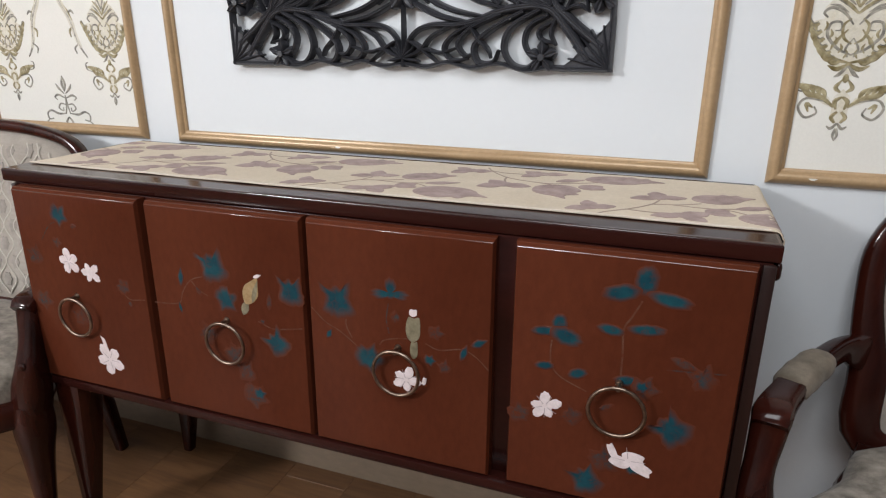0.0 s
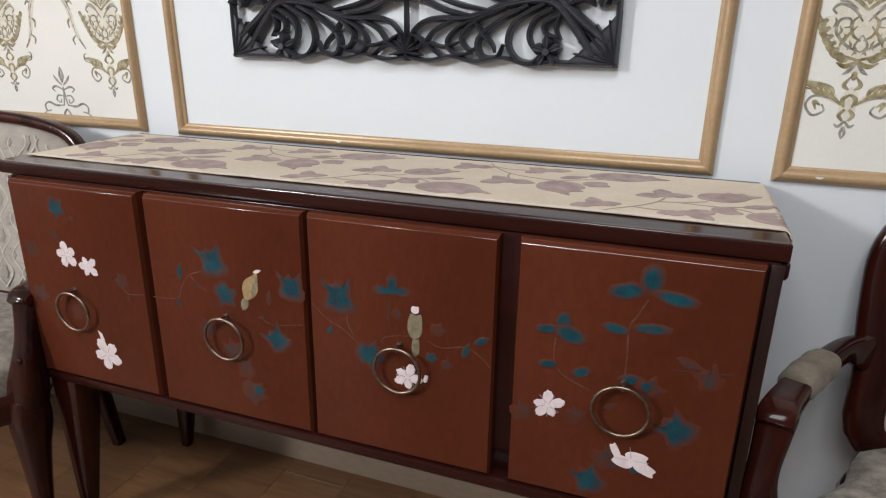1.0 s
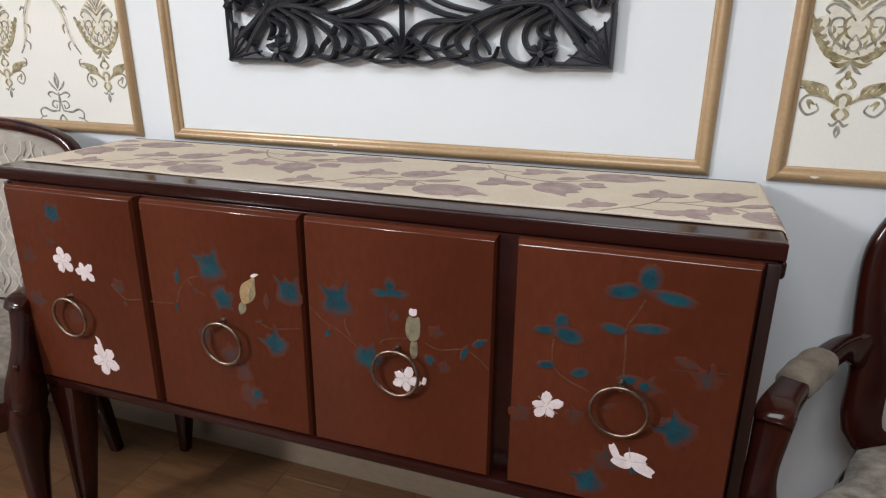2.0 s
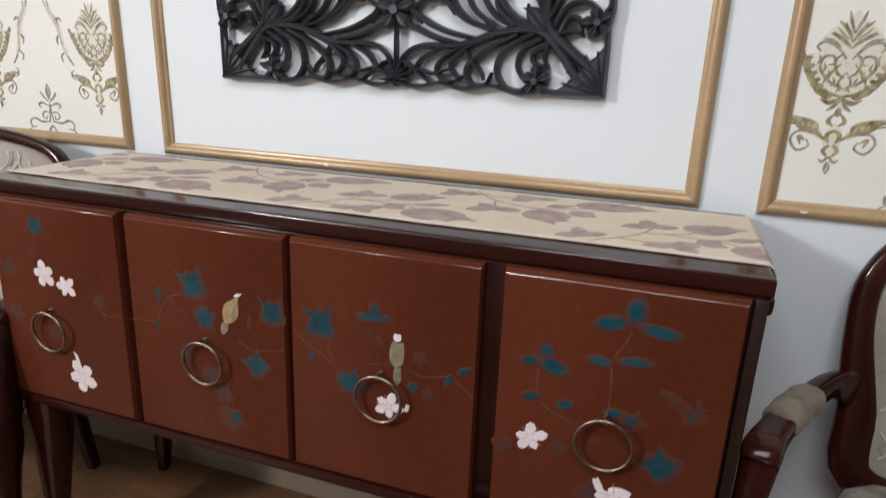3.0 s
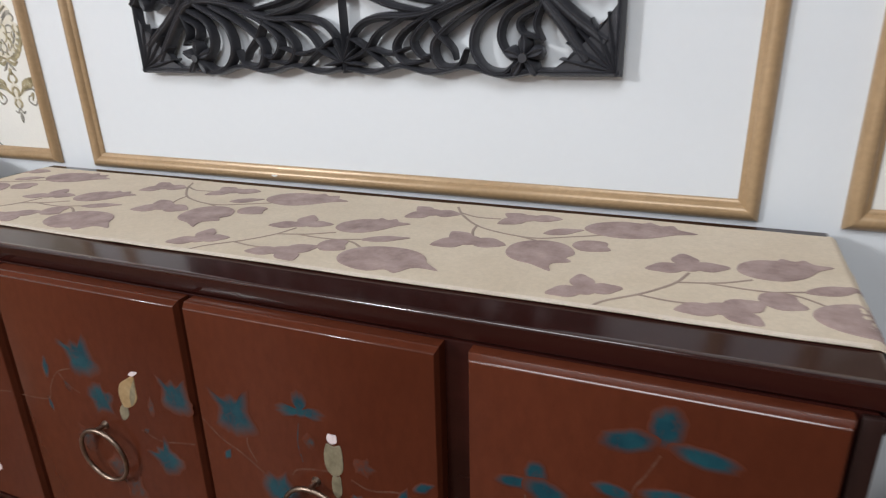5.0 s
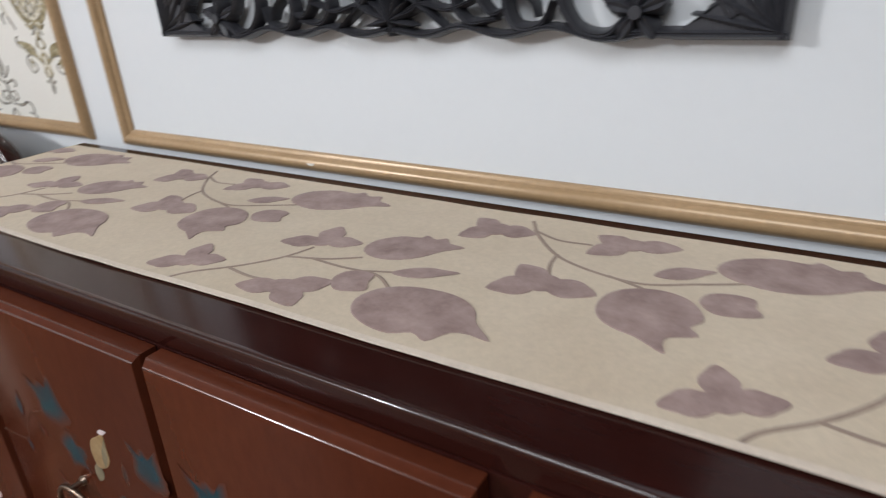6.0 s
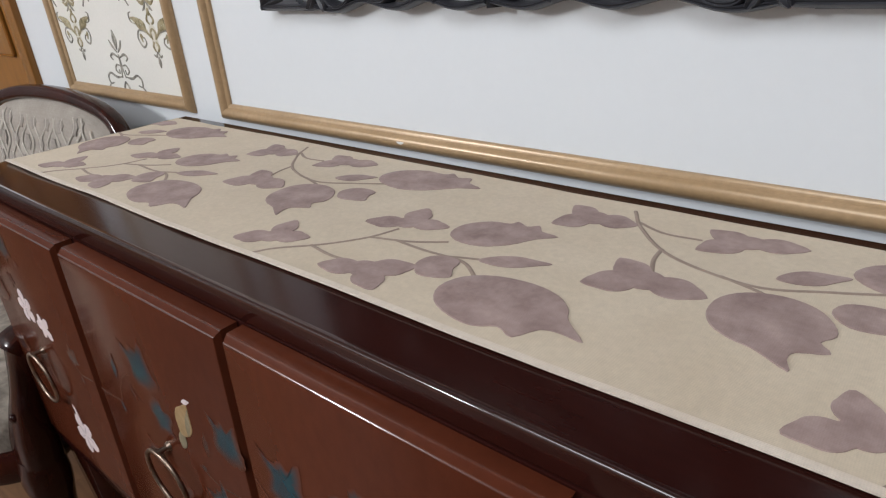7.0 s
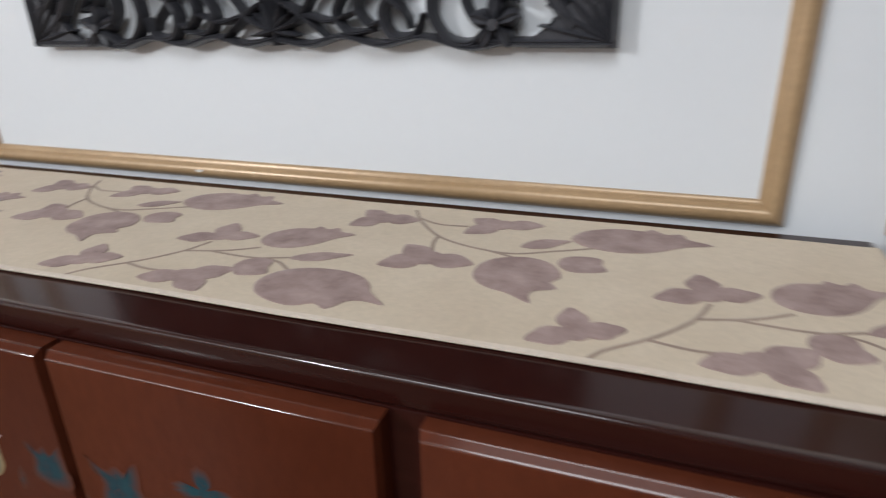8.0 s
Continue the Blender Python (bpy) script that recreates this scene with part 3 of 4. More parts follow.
        tube(bm, [(sx * 0.426, -0.055, 0.402, 0.037, 0.037), (sx * 0.424, -0.058, 0.34, 0.038, 0.040), (sx * 0.414, -0.057, 0.26, 0.030, 0.031),
                  (sx * 0.397, -0.052, 0.12, 0.021, 0.021), (sx * 0.391, -0.054, 0.03, 0.0175, 0.0175), (sx * 0.392, -0.058, 0.0, 0.021, 0.021)], 14, n=6, up=(0, 1, 0), square=1.5)
        part("leg", bm, mahogany, ch)
        bm = bmesh.new()
        tube(bm, [(sx * 0.280, 0.262, 0.475, 0.022, 0.024), (sx * 0.285, 0.262, 0.30, 0.021, 0.023), (sx * 0.29, 0.300, 0.0, 0.015, 0.016)], 12, n=5, up=(0, 1, 0), square=2.0)
        part("leg", bm, mahogany, ch)
    return ch


armchair(pose(-1.154, 0.938, 0, 0, 0, 5), "mahogany armchair with trellis upholstered back, close to the wooden door")
armchair(pose(1.219, 0.980, 0, 0, 0, -11), "mahogany armchair with worn padded arms, turned slightly aside")


# chipped paint on the mouldings
for cx, cz in ((-0.160, 0.9445), (0.836, 0.9445)):
    bm = bmesh.new()
    flake = [(0.006 * math.cos(a) * (1 + 0.4 * math.sin(3 * a)), 0.0026 * math.sin(a) * (1 + 0.3 * math.cos(2 * a))) for a in np.linspace(0, 2 * math.pi, 15)[:-1]]
    ring = [bm.verts.new((cx + u, WALL_Y - 0.0163, cz - 0.002 + v)) for u, v in flake]
    low = [bm.verts.new((cx + u * 1.1, WALL_Y - 0.0145, cz - 0.002 + v * 1.1)) for u, v in flake]
    bm.faces.new(ring)
    for k in range(len(ring)):
        bm.faces.new((ring[k], ring[(k + 1) % len(ring)], low[(k + 1) % len(ring)], low[k]))
    tagged(part("chip", bm, wallpaper_cream, None, "small pale chip in the gilt moulding"), "", "paint chip")


# ---- carved mirror frame ----
MC = Vector((0.0150, 1.5682))
HALF = 0.4425
FR_BACK, FR_FRONT = 1.389, 1.371
mirror = thing("mirror", "square black openwork carved frame round a circular wall mirror", "mirror")
panel = bmesh.new()


def eightfold():
    """Maps from (along the bottom edge, height above it) to the eight symmetric places of the square."""
    for fx in (1, -1):
        for fy in (1, -1):
            for swap in (False, True):
                def place(u, v, h, fx=fx, fy=fy, swap=swap):
                    x, y = u, v - HALF
                    if swap:
                        x, y = -y, -x
                    return Vector((MC.x + fx * x, h, MC.y + fy * y))
                yield place


def carve(*pts):
    """A carved tendril, in millimetres, repeated in all eight places."""
    for place in eightfold():
        relief(panel, [(u / 1000, v / 1000, w / 1000 * 0.94) for u, v, w in pts], place, FR_BACK, FR_FRONT, (0.0, 0.55, 0.88, 1.0, 0.90, 1.0, 0.88, 0.55, 0.0), 5)


carve((394, 24, 12), (346, 86, 11), (304, 122, 11), (226, 118, 10), (141, 92, 8), (57, 88, 7), (21, 69, 6), (4, 34, 6))
carve((295, 118, 7), (238, 86, 8), (222, 46, 8), (240, 14, 7), (271, 6, 7), (292, 24, 4))
carve((312, 108, 6), (276, 88, 7), (265, 58, 7), (277, 34, 6), (292, 38, 3))
carve((322, 95, 5), (295, 80, 6), (300, 61, 6), (329, 54, 3))
carve((262, 115, 7), (204, 86, 7), (160, 50, 8), (168, 16, 8), (199, 16, 6), (213, 41, 3))
carve((216, 111, 6), (156, 86, 7), (124, 54, 7), (139, 29, 6), (160, 34, 3))
carve((156, 92, 5), (112, 69, 6), (93, 43, 7), (110, 20, 6), (147, 23, 3))
carve((107, 88, 5), (64, 66, 6), (40, 38, 6), (11, 26, 4))
carve((6, 21, 4), (45, 41, 5), (83, 34, 5), (123, 45, 3))
carve((4, 11, 5), (51, 5, 6), (100, 15, 5), (153, 5, 6), (211, 14, 5), (268, 2, 6), (322, 9, 4))
carve((185, 104, 4), (107, 120, 7), (54, 146, 7), (30, 174, 3))
carve((144, 95, 4), (83, 107, 7), (35, 128, 7), (8, 145, 3))
carve((223, 121, 5), (156, 140, 7), (115, 174, 7), (95, 206, 3))
carve((254, 129, 6), (209, 154, 7), (185, 199, 7), (189, 244, 6), (209, 280, 4))
carve((213, 128, 6), (168, 163, 7), (153, 208, 7), (160, 264, 5))
carve((175, 129, 4), (136, 163, 6), (117, 201, 5), (115, 228, 3))
carve((304, 124, 7), (254, 148, 8), (223, 181, 8), (226, 203, 6), (252, 203, 3))
carve((320, 140, 7), (305, 192, 8), (279, 221, 8), (252, 225, 6), (240, 208, 3))
carve((317, 124, 5), (295, 138, 12), (283, 154, 9), (279, 172, 2))
carve((87, 197, 4), (57, 174, 6), (33, 160, 6), (4, 160, 3))
carve((33, 188, 5), (39, 154, 5), (59, 133, 4))
carve((141, 221, 4), (131, 199, 5), (105, 181, 5), (75, 176, 3))
carve((10, 60, 3), (30, 50, 6), (58, 30, 5), (84, 10, 3))
carve((150, 90, 4), (168, 62, 7), (190, 40, 5), (196, 24, 2))
carve((330, 108, 5), (318, 74, 6), (330, 50, 3))
carve((130, 150, 3), (112, 172, 6), (92, 178, 3))
carve((300, 8, 6), (345, 7, 7), (395, 7, 7), (440, 7, 6))

# solid corner leaves, centre palmettes
for fx in (1, -1):
    for fy in (1, -1):
        def corner(u, v, h, fx=fx, fy=fy):
            return Vector((MC.x + fx * u, h, MC.y + fy * v))
        c = HALF
        step = [(0.0, 0.105), (0.009, 0.100), (0.018, 0.083), (0.032, 0.074), (0.042, 0.060), (0.060, 0.042), (0.074, 0.032), (0.083, 0.018), (0.100, 0.009), (0.105, 0.0)]
        blob(panel, [(c, -c)] + [(c - u, v - c) for u, v in step], corner, FR_BACK, FR_FRONT + 0.004)
        for k in range(5):
            a = radians(100 + 17 * k)
            relief(panel, [(c - 0.009, 0.009 - c, 0.003), (c - 0.009 + 0.035 * math.cos(a), 0.009 - c + 0.035 * math.sin(a), 0.007), (c - 0.009 + 0.080 * math.cos(a), 0.009 - c + 0.080 * math.sin(a), 0.002)],
                   corner, FR_BACK, FR_FRONT - 0.001, (0, 0.8, 1, 0.8, 0), 4)
for ang in range(4):
    rot = Matrix.Rotation(radians(90 * ang), 2)
    def side(u, v, h, rot=rot):
        q = rot @ Vector((u, v - HALF))
        return Vector((MC.x + q.x, h, MC.y + q.y))
    relief(panel, [(0, 0.004, 0.009), (0, 0.04, 0.006), (0, 0.09, 0.0055), (0, 0.13, 0.004)], side, FR_BACK, FR_FRONT, (0, 0.7, 1, 0.7, 0), 5)
    for a in (-72, -48, -24, 24, 48, 72, 100, -100):
        ca, sa = math.sin(radians(a)), math.cos(radians(a))
        relief(panel, [(0, 0.022, 0.003), (0.018 * ca, 0.022 + 0.018 * sa, 0.0062), (0.038 * ca, 0.022 + 0.034 * sa, 0.0015)], side, FR_BACK, FR_FRONT - 0.001, (0, 0.8, 1, 0.8, 0), 4)
part("carved_panel", panel, frame_black, mirror, "black carved openwork of tendrils and leaves")


def rosette(u, v, r, place):
    bm = bmesh.new()
    for k in range(5):
        a = radians(72 * k + 20)
        relief(bm, [(u + 0.2 * r * math.cos(a), v + 0.2 * r * math.sin(a), 0.2 * r), (u + 0.65 * r * math.cos(a), v + 0.65 * r * math.sin(a), 0.40 * r), (u + r * math.cos(a), v + r * math.sin(a), 0.16 * r)],
               place, FR_BACK, FR_FRONT - 0.003, (0, 0.75, 1, 0.85, 1, 0.75, 0), 4)
    blob(bm, [(u + 0.24 * r * math.cos(a), v + 0.24 * r * math.sin(a)) for a in np.linspace(0, 2 * math.pi, 13)[:-1]], place, FR_BACK, FR_FRONT - 0.007)
    part("rosette", bm, frame_black, mirror)


for place in eightfold():
    rosette(0.303, 0.028, 0.031, place)
for ang in range(4):
    rot = Matrix.Rotation(radians(90 * ang), 2)
    def side(u, v, h, rot=rot):
        q = rot @ Vector((u, v - HALF))
        return Vector((MC.x + q.x, h, MC.y + q.y))
    rosette(0.0, 0.158, 0.042, side)

bm = bmesh.new()
RING = [(0.247, 1.390), (0.247, 1.366), (0.244, 1.3625), (0.238, 1.3615), (0.222, 1.3625), (0.2165, 1.364), (0.214, 1.368), (0.214, 1.390)]
rings = [[bm.verts.new((MC.x + r * math.cos(a), y, MC.y + r * math.sin(a))) for r, y in RING] for a in np.linspace(0, 2 * math.pi, 97)[:-1]]
for i in range(96):
    for j in range(len(RING)):
        bm.faces.new((rings[i][j], rings[i][(j + 1) % len(RING)], rings[(i + 1) % 96][(j + 1) % len(RING)], rings[(i + 1) % 96][j]))
part("ring", bm, ring_grey, mirror, "smooth dark grey round rim")
bm = bmesh.new()
bmesh.ops.create_cone(bm, cap_ends=True, segments=96, radius1=0.2135, radius2=0.2135, depth=0.004, matrix=Matrix.Translation((MC.x, 1.379, MC.y)) @ Matrix.Rotation(radians(90), 4, "X"))
part("glass", bm, glass_silver, mirror, "clear mirror glass")


# ---- damask wallpaper ----
def damask(x0, x1, label, shift):
    """Cream paper with raised gold and grey ornaments; columns 0.362 apart from shift."""
    pad = 0.027
    a0, a1, b0, b1 = x0 + pad, x1 - pad, TRIM_B + pad, TRIM_T - pad
    sheet = part("wallpaper", box(a0, WALL_Y - 0.0012, b0, a1, WALL_Y + 0.004, b1, 0.0), wallpaper_cream, None, label, smooth=False)
    tagged(sheet, "", "wallpaper")
    def put(cx, cz, fx):
        def place(u, v, h):
            return Vector((min(max(cx + fx * u, a0 + 0.001), a1 - 0.001), WALL_Y - 0.0013 - h, min(max(cz + v, b0 + 0.001), b1 - 0.001)))
        return place
    LINE = (0, 1, 0.7, 1, 0)
    def band(bm, place, *pts):
        relief(bm, [(u / 1000 * 1.08, v / 1000, w / 1000 * 1.05) for u, v, w in pts], place, 0.0, 0.0014, LINE, 5)
    def ornament(cx, cz):
        gold, grey, wash = bmesh.new(), bmesh.new(), bmesh.new()
        q0 = put(cx, cz, 1)
        hull = [(0.0, 0.082), (0.016, 0.064), (0.034, 0.052), (0.052, 0.030), (0.050, 0.012), (0.066, 0.008), (0.064, -0.022), (0.048, -0.046), (0.026, -0.064), (0.008, -0.084)]
        hull = hull + [(-u, v) for u, v in hull[:0:-1]]
        blob(wash, hull, q0, 0.0, 0.0003)
        for fx in (1, -1):
            pw = put(cx, cz, fx)
            blob(wash, [(0.012, -0.140), (0.020, -0.122), (0.036, -0.110), (0.056, -0.106), (0.068, -0.094), (0.062, -0.112), (0.048, -0.122), (0.030, -0.132)], pw, 0.0, 0.0003)
        blob(wash, [(0.013, -0.120), (0.013, -0.150), (0.0, -0.172), (-0.013, -0.150), (-0.013, -0.120), (0.0, -0.106)], q0, 0.0, 0.0003)
        for fx in (1, -1):
            p = put(cx, cz, fx)
            # feathered outer leaves
            for k in range(7):
                t = k / 6
                bx, bz = 18 + 40 * t ** 0.8, -62 + 62 * t ** 1.3
                band(gold, p, (bx - 6, bz + 4, 2), (bx + 3, bz, 4.6), (bx + 12, bz + 7 + 4 * t, 4.0), (bx + 13, bz + 17, 0.8))
                band(grey, p, (bx - 4, bz + 7, 0.6), (bx + 3, bz + 5, 1.2), (bx + 10, bz + 13 + 4 * t, 0.6))
            band(gold, p, (0, -62, 2), (28, -52, 3.5), (52, -26, 3.5), (57, 4, 2))
            for k in range(5):
                t = k / 4
                bx, bz = 10 + 34 * t, -56 + 46 * t ** 1.2
                band(gold, p, (bx, bz + 2, 1), (bx - 4, bz + 10, 2.6), (bx - 1, bz + 18, 0.8))
            for k in range(4):
                band(grey, p, (2 + 4 * k, 40 - 6 * k, 1), (8 + 7 * k, 48 - 5 * k, 2.2), (15 + 9 * k, 62 - 9 * k, 0.8))
            # heart scrolls inside
            band(grey, p, (0, -48, 1.5), (20, -38, 2.6), (38, -16, 2.8), (36, 4, 2.4), (22, 6, 2), (20, -6, 1.6), (28, -8, 1))
            band(gold, p, (2, -30, 1.5), (14, -20, 2.6), (18, 0, 2.6), (8, 12, 1.6))
            band(grey, p, (4, 2, 1.4), (20, 22, 2.6), (38, 30, 2.6), (48, 22, 2.2), (42, 14, 1.4))
            band(gold, p, (0, 20, 2), (14, 34, 3.6), (30, 46, 1.2))
            band(gold, p, (0, 30, 2), (10, 50, 3.6), (24, 64, 1.0))
            band(grey, p, (0, 44, 1.6), (8, 66, 2.8), (12, 80, 0.8))
            band(gold, p, (10, -6, 1.2), (26, -28, 3.2), (30, -40, 1.0))
            band(grey, p, (0, -20, 1.0), (9, -38, 2.2), (4, -52, 1.2))
            # leaves under the heart, drop
            band(gold, p, (0, -64, 2.4), (16, -72, 4.2), (30, -66, 1.0))
            band(grey, p, (0, -66, 2.0), (10, -80, 3.2), (18, -86, 0.8))
            # crest with scrolls and pendant
            band(gold, p, (10, -138, 2), (30, -122, 4.6), (50, -116, 5.0), (66, -98, 1.4))
            for k in range(5):
                t = k / 4
                band(gold, p, (24 + 34 * t, -124 + 14 * t, 1.6), (28 + 38 * t, -112 + 16 * t - 6 * t * t, 4.0), (40 + 38 * t, -102 + 12 * t - 10 * t * t, 1.0))
            band(gold, p, (4, -112, 1.6), (12, -104, 3.6), (4, -90, 1.0))
            band(gold, p, (40, -140, 1.2), (50, -134, 3.6), (46, -148, 1.2))
            band(grey, p, (26, -128, 1.2), (52, -124, 2.0), (62, -140, 2.2), (50, -158, 2.2), (34, -150, 1.8), (38, -138, 1.2))
            band(grey, p, (60, -112, 1.0), (76, -106, 2.0), (78, -92, 1.8), (70, -88, 1.0))
            band(gold, p, (0, -120, 2.0), (9, -128, 4.0), (6, -142, 2.0))
            band(gold, p, (3, -146, 2.4), (10, -156, 3.6), (4, -166, 2.0))
            band(grey, p, (0, -166, 1.6), (8, -176, 2.6), (15, -172, 1.0))
            band(grey, p, (0, -176, 2.6), (3, -188, 2.2), (0, -198, 0.8))
            # long S scrolls between the columns
            band(wash, p, (136, 90, 5), (130, 66, 8), (112, 36, 8), (102, 10, 8), (96, -20, 7), (84, -52, 5))
            band(grey, p, (118, 92, 1.6), (114, 104, 2.4), (124, 114, 3.0), (138, 104, 3.4), (137, 78, 3.8), (122, 50, 4.0), (106, 24, 4.0), (98, -4, 4.0), (94, -32, 3.6), (82, -56, 3.0), (68, -76, 1.6))
            band(gold, p, (128, 84, 1.0), (124, 62, 2.6), (108, 40, 2.6), (98, 18, 1.0))
            band(grey, p, (112, 36, 1.2), (98, 42, 3.2), (90, 34, 1.4))
            band(gold, p, (98, 4, 1.2), (112, -8, 3.6), (110, -24, 1.2))
            band(grey, p, (90, -40, 1.2), (104, -52, 2.8), (100, -66, 1.6))
            band(grey, p, (0, 112, 1.8), (10, 106, 2.8), (16, 112, 1.0))
            band(grey, p, (132, 98, 1.4), (146, 122, 2.2), (134, 150, 2.4), (110, 166, 2.0), (96, 158, 1.4))
        q = put(cx, cz, 1)
        blob(gold, [(0.005 * math.cos(a), -0.088 + 0.008 * math.sin(a)) for a in np.linspace(0, 2 * math.pi, 11)[:-1]], q, 0.0, 0.0012)
        for bm, mat in ((wash, motif_wash), (gold, motif_gold), (grey, motif_grey)):
            tagged(part("ornament", bm, mat, sheet), kind="stuff")
    def tree(cx, cz):
        grey = bmesh.new()
        for fx in (1, -1):
            q = put(cx, cz, fx)
            def p(u, v, h, q=q):
                return q(u * 1.3, v, h)
            band(grey, p, (0, 40, 1.4), (4, 60, 3.4), (0, 82, 0.8))
            band(grey, p, (2, 34, 1.2), (14, 48, 3.2), (20, 60, 0.8))
            band(grey, p, (2, 22, 1.2), (18, 30, 3.0), (28, 24, 2.0), (22, 16, 1.2))
            band(grey, p, (0, 30, 1.6), (2, 0, 2.0), (6, -22, 1.4))
            band(grey, p, (2, 4, 1.2), (16, 6, 2.2), (22, -6, 2.0), (12, -14, 1.4), (10, -4, 1.0))
            band(grey, p, (6, -20, 1.4), (26, -22, 3.0), (44, -14, 2.6), (56, -22, 2.0), (54, -38, 2.0), (42, -36, 1.4))
            band(grey, p, (0, -30, 1.4), (8, -44, 3.0), (4, -56, 1.0))
            band(grey, p, (54, -38, 1.2), (64, -52, 2.2), (58, -64, 1.4))
        tagged(part("ornament", grey, motif_grey, sheet), kind="stuff")
    k0, k1 = math.floor((a0 - shift) / 0.362), math.ceil((a1 - shift) / 0.362)
    for k in range(k0, k1 + 1):
        cx = shift + 0.362 * k
        for m in range(0, 2):
            if a0 - 0.02 < cx < a1 + 0.02:
                ornament(cx, 1.212 + 0.5 * m)
            if a0 - 0.02 < cx + 0.181 < a1 + 0.02:
                tree(cx + 0.181, 1.005 + 0.5 * m)
    return sheet


damask(*LP, "cream damask wallpaper with raised grey and gold ornaments", -0.839)
damask(*RP, "cream damask wallpaper with raised olive-gold ornaments", 0.859)


# ---- woven pattern of the runner ----
def patch(bm, outline, place, h, fan=(0.85, 0.7, 0.52, 0.34, 0.17)):
    """A flat shape that follows a surface, with a fine edge."""
    n = len(outline)
    cx, cy = sum(p[0] for p in outline) / n, sum(p[1] for p in outline) / n
    rings = [[bm.verts.new(place(cx + (x - cx) * s, cy + (y - cy) * s, hh)) for x, y in outline] for s, hh in [(1.0, h * 0.2), (0.985, h)] + [(s, h) for s in fan]]
    mid = bm.verts.new(place(cx, cy, h))
    for r, s in zip(rings, rings[1:]):
        for j in range(n):
            bm.faces.new((r[j], r[(j + 1) % n], s[(j + 1) % n], s[j]))
    for j in range(n):
        bm.faces.new((rings[-1][j], rings[-1][(j + 1) % n], mid))


def turned(shape, x, y, ang, sx, sy):
    ca, sa = math.cos(radians(ang)), math.sin(radians(ang))
    return [(x + u * sx * ca - v * sy * sa, y + u * sx * sa + v * sy * ca) for u, v in shape]


def smooth_loop(pts, n=3):
    return [(float(q[0]), float(q[1])) for q in curve(pts, n, True)]


TULIP = smooth_loop([(-0.50, 0.02), (-0.43, 0.27), (-0.24, 0.43), (0.02, 0.46), (0.22, 0.38), (0.34, 0.22), (0.40, 0.04), (0.56, -0.20), (0.42, -0.17), (0.30, -0.20),
                     (0.20, -0.40), (0.08, -0.32), (-0.06, -0.40), (-0.24, -0.36), (-0.42, -0.22)])
TULIP_SIDE = smooth_loop([(-0.50, 0.0), (-0.40, 0.30), (-0.15, 0.44), (0.06, 0.38), (0.14, 0.46), (0.24, 0.30), (0.36, 0.34), (0.40, 0.14), (0.56, -0.02), (0.36, -0.12), (0.12, -0.36), (-0.15, -0.44), (-0.40, -0.28)])
LEAF = smooth_loop([(-0.5, 0.0), (-0.25, 0.34), (0.05, 0.42), (0.32, 0.22), (0.54, 0.0), (0.3, -0.2), (0.02, -0.40), (-0.28, -0.32)])
BUD = smooth_loop([(-0.5, 0.05), (-0.3, 0.42), (0.1, 0.48), (0.46, 0.30), (0.42, -0.05), (0.48, -0.38), (0.1, -0.46), (-0.3, -0.38)])


def lobed(angles, lengths, wide=48, power=0.55, tip=0.16, n=72, core=0.14):
    """A leaf or flower with a rounded lobe at each angle; tip sharpens the ends."""
    out = []
    for k in range(n):
        a = 360.0 * k / n
        r = core
        for g, ln in zip(angles, lengths):
            d = abs((a - g + 180) % 360 - 180)
            if d < wide:
                q = math.cos(math.pi / 2 * d / wide) ** power
                r = max(r, ln * ((1 - tip) * q + tip * max(0.0, 1 - d / (0.3 * wide))))
        out.append((r * math.cos(radians(a)), r * math.sin(radians(a))))
    return out


TRI = lobed((198, 92, 8), (1.0, 0.95, 0.95), 54, 0.52, 0.20, core=0.3)
TRI_B = lobed((205, 42, 318), (0.95, 1.0, 0.9), 55, 0.50, 0.16, core=0.33)
TRI_C = lobed((205, 130, 345), (1.0, 0.85, 1.0), 56, 0.52, 0.17, core=0.33)
PITCH = 0.536


def runner_place(u, v, h):
    return runner_pos(min(max(u, RUN_L + 0.002), RUN_R + HANG - 0.002), min(max(v, RUN_F + 0.0055), RUN_B - 0.0015), h)


def print_patch(name, shape, x, y, ang, sx, sy, mat=None):
    lim = 0.6 * max(sx, sy)
    if x + lim < RUN_L or x - lim > RUN_R + HANG:
        return
    bm = bmesh.new()
    patch(bm, turned(shape, x, y, ang, sx, sy), runner_place, 0.0009)
    part(name, bm, mat or runner_mauve, runner)


def print_stem(*pts):
    if pts[-1][0] < RUN_L or pts[0][0] > RUN_R + HANG - 0.01:
        return
    bm = bmesh.new()
    relief(bm, [(x, y, 0.0021) for x, y in pts], runner_place, 0.0, 0.0008, (0.2, 1, 1, 0.2), 7)
    part("stem", bm, runner_stem, runner)


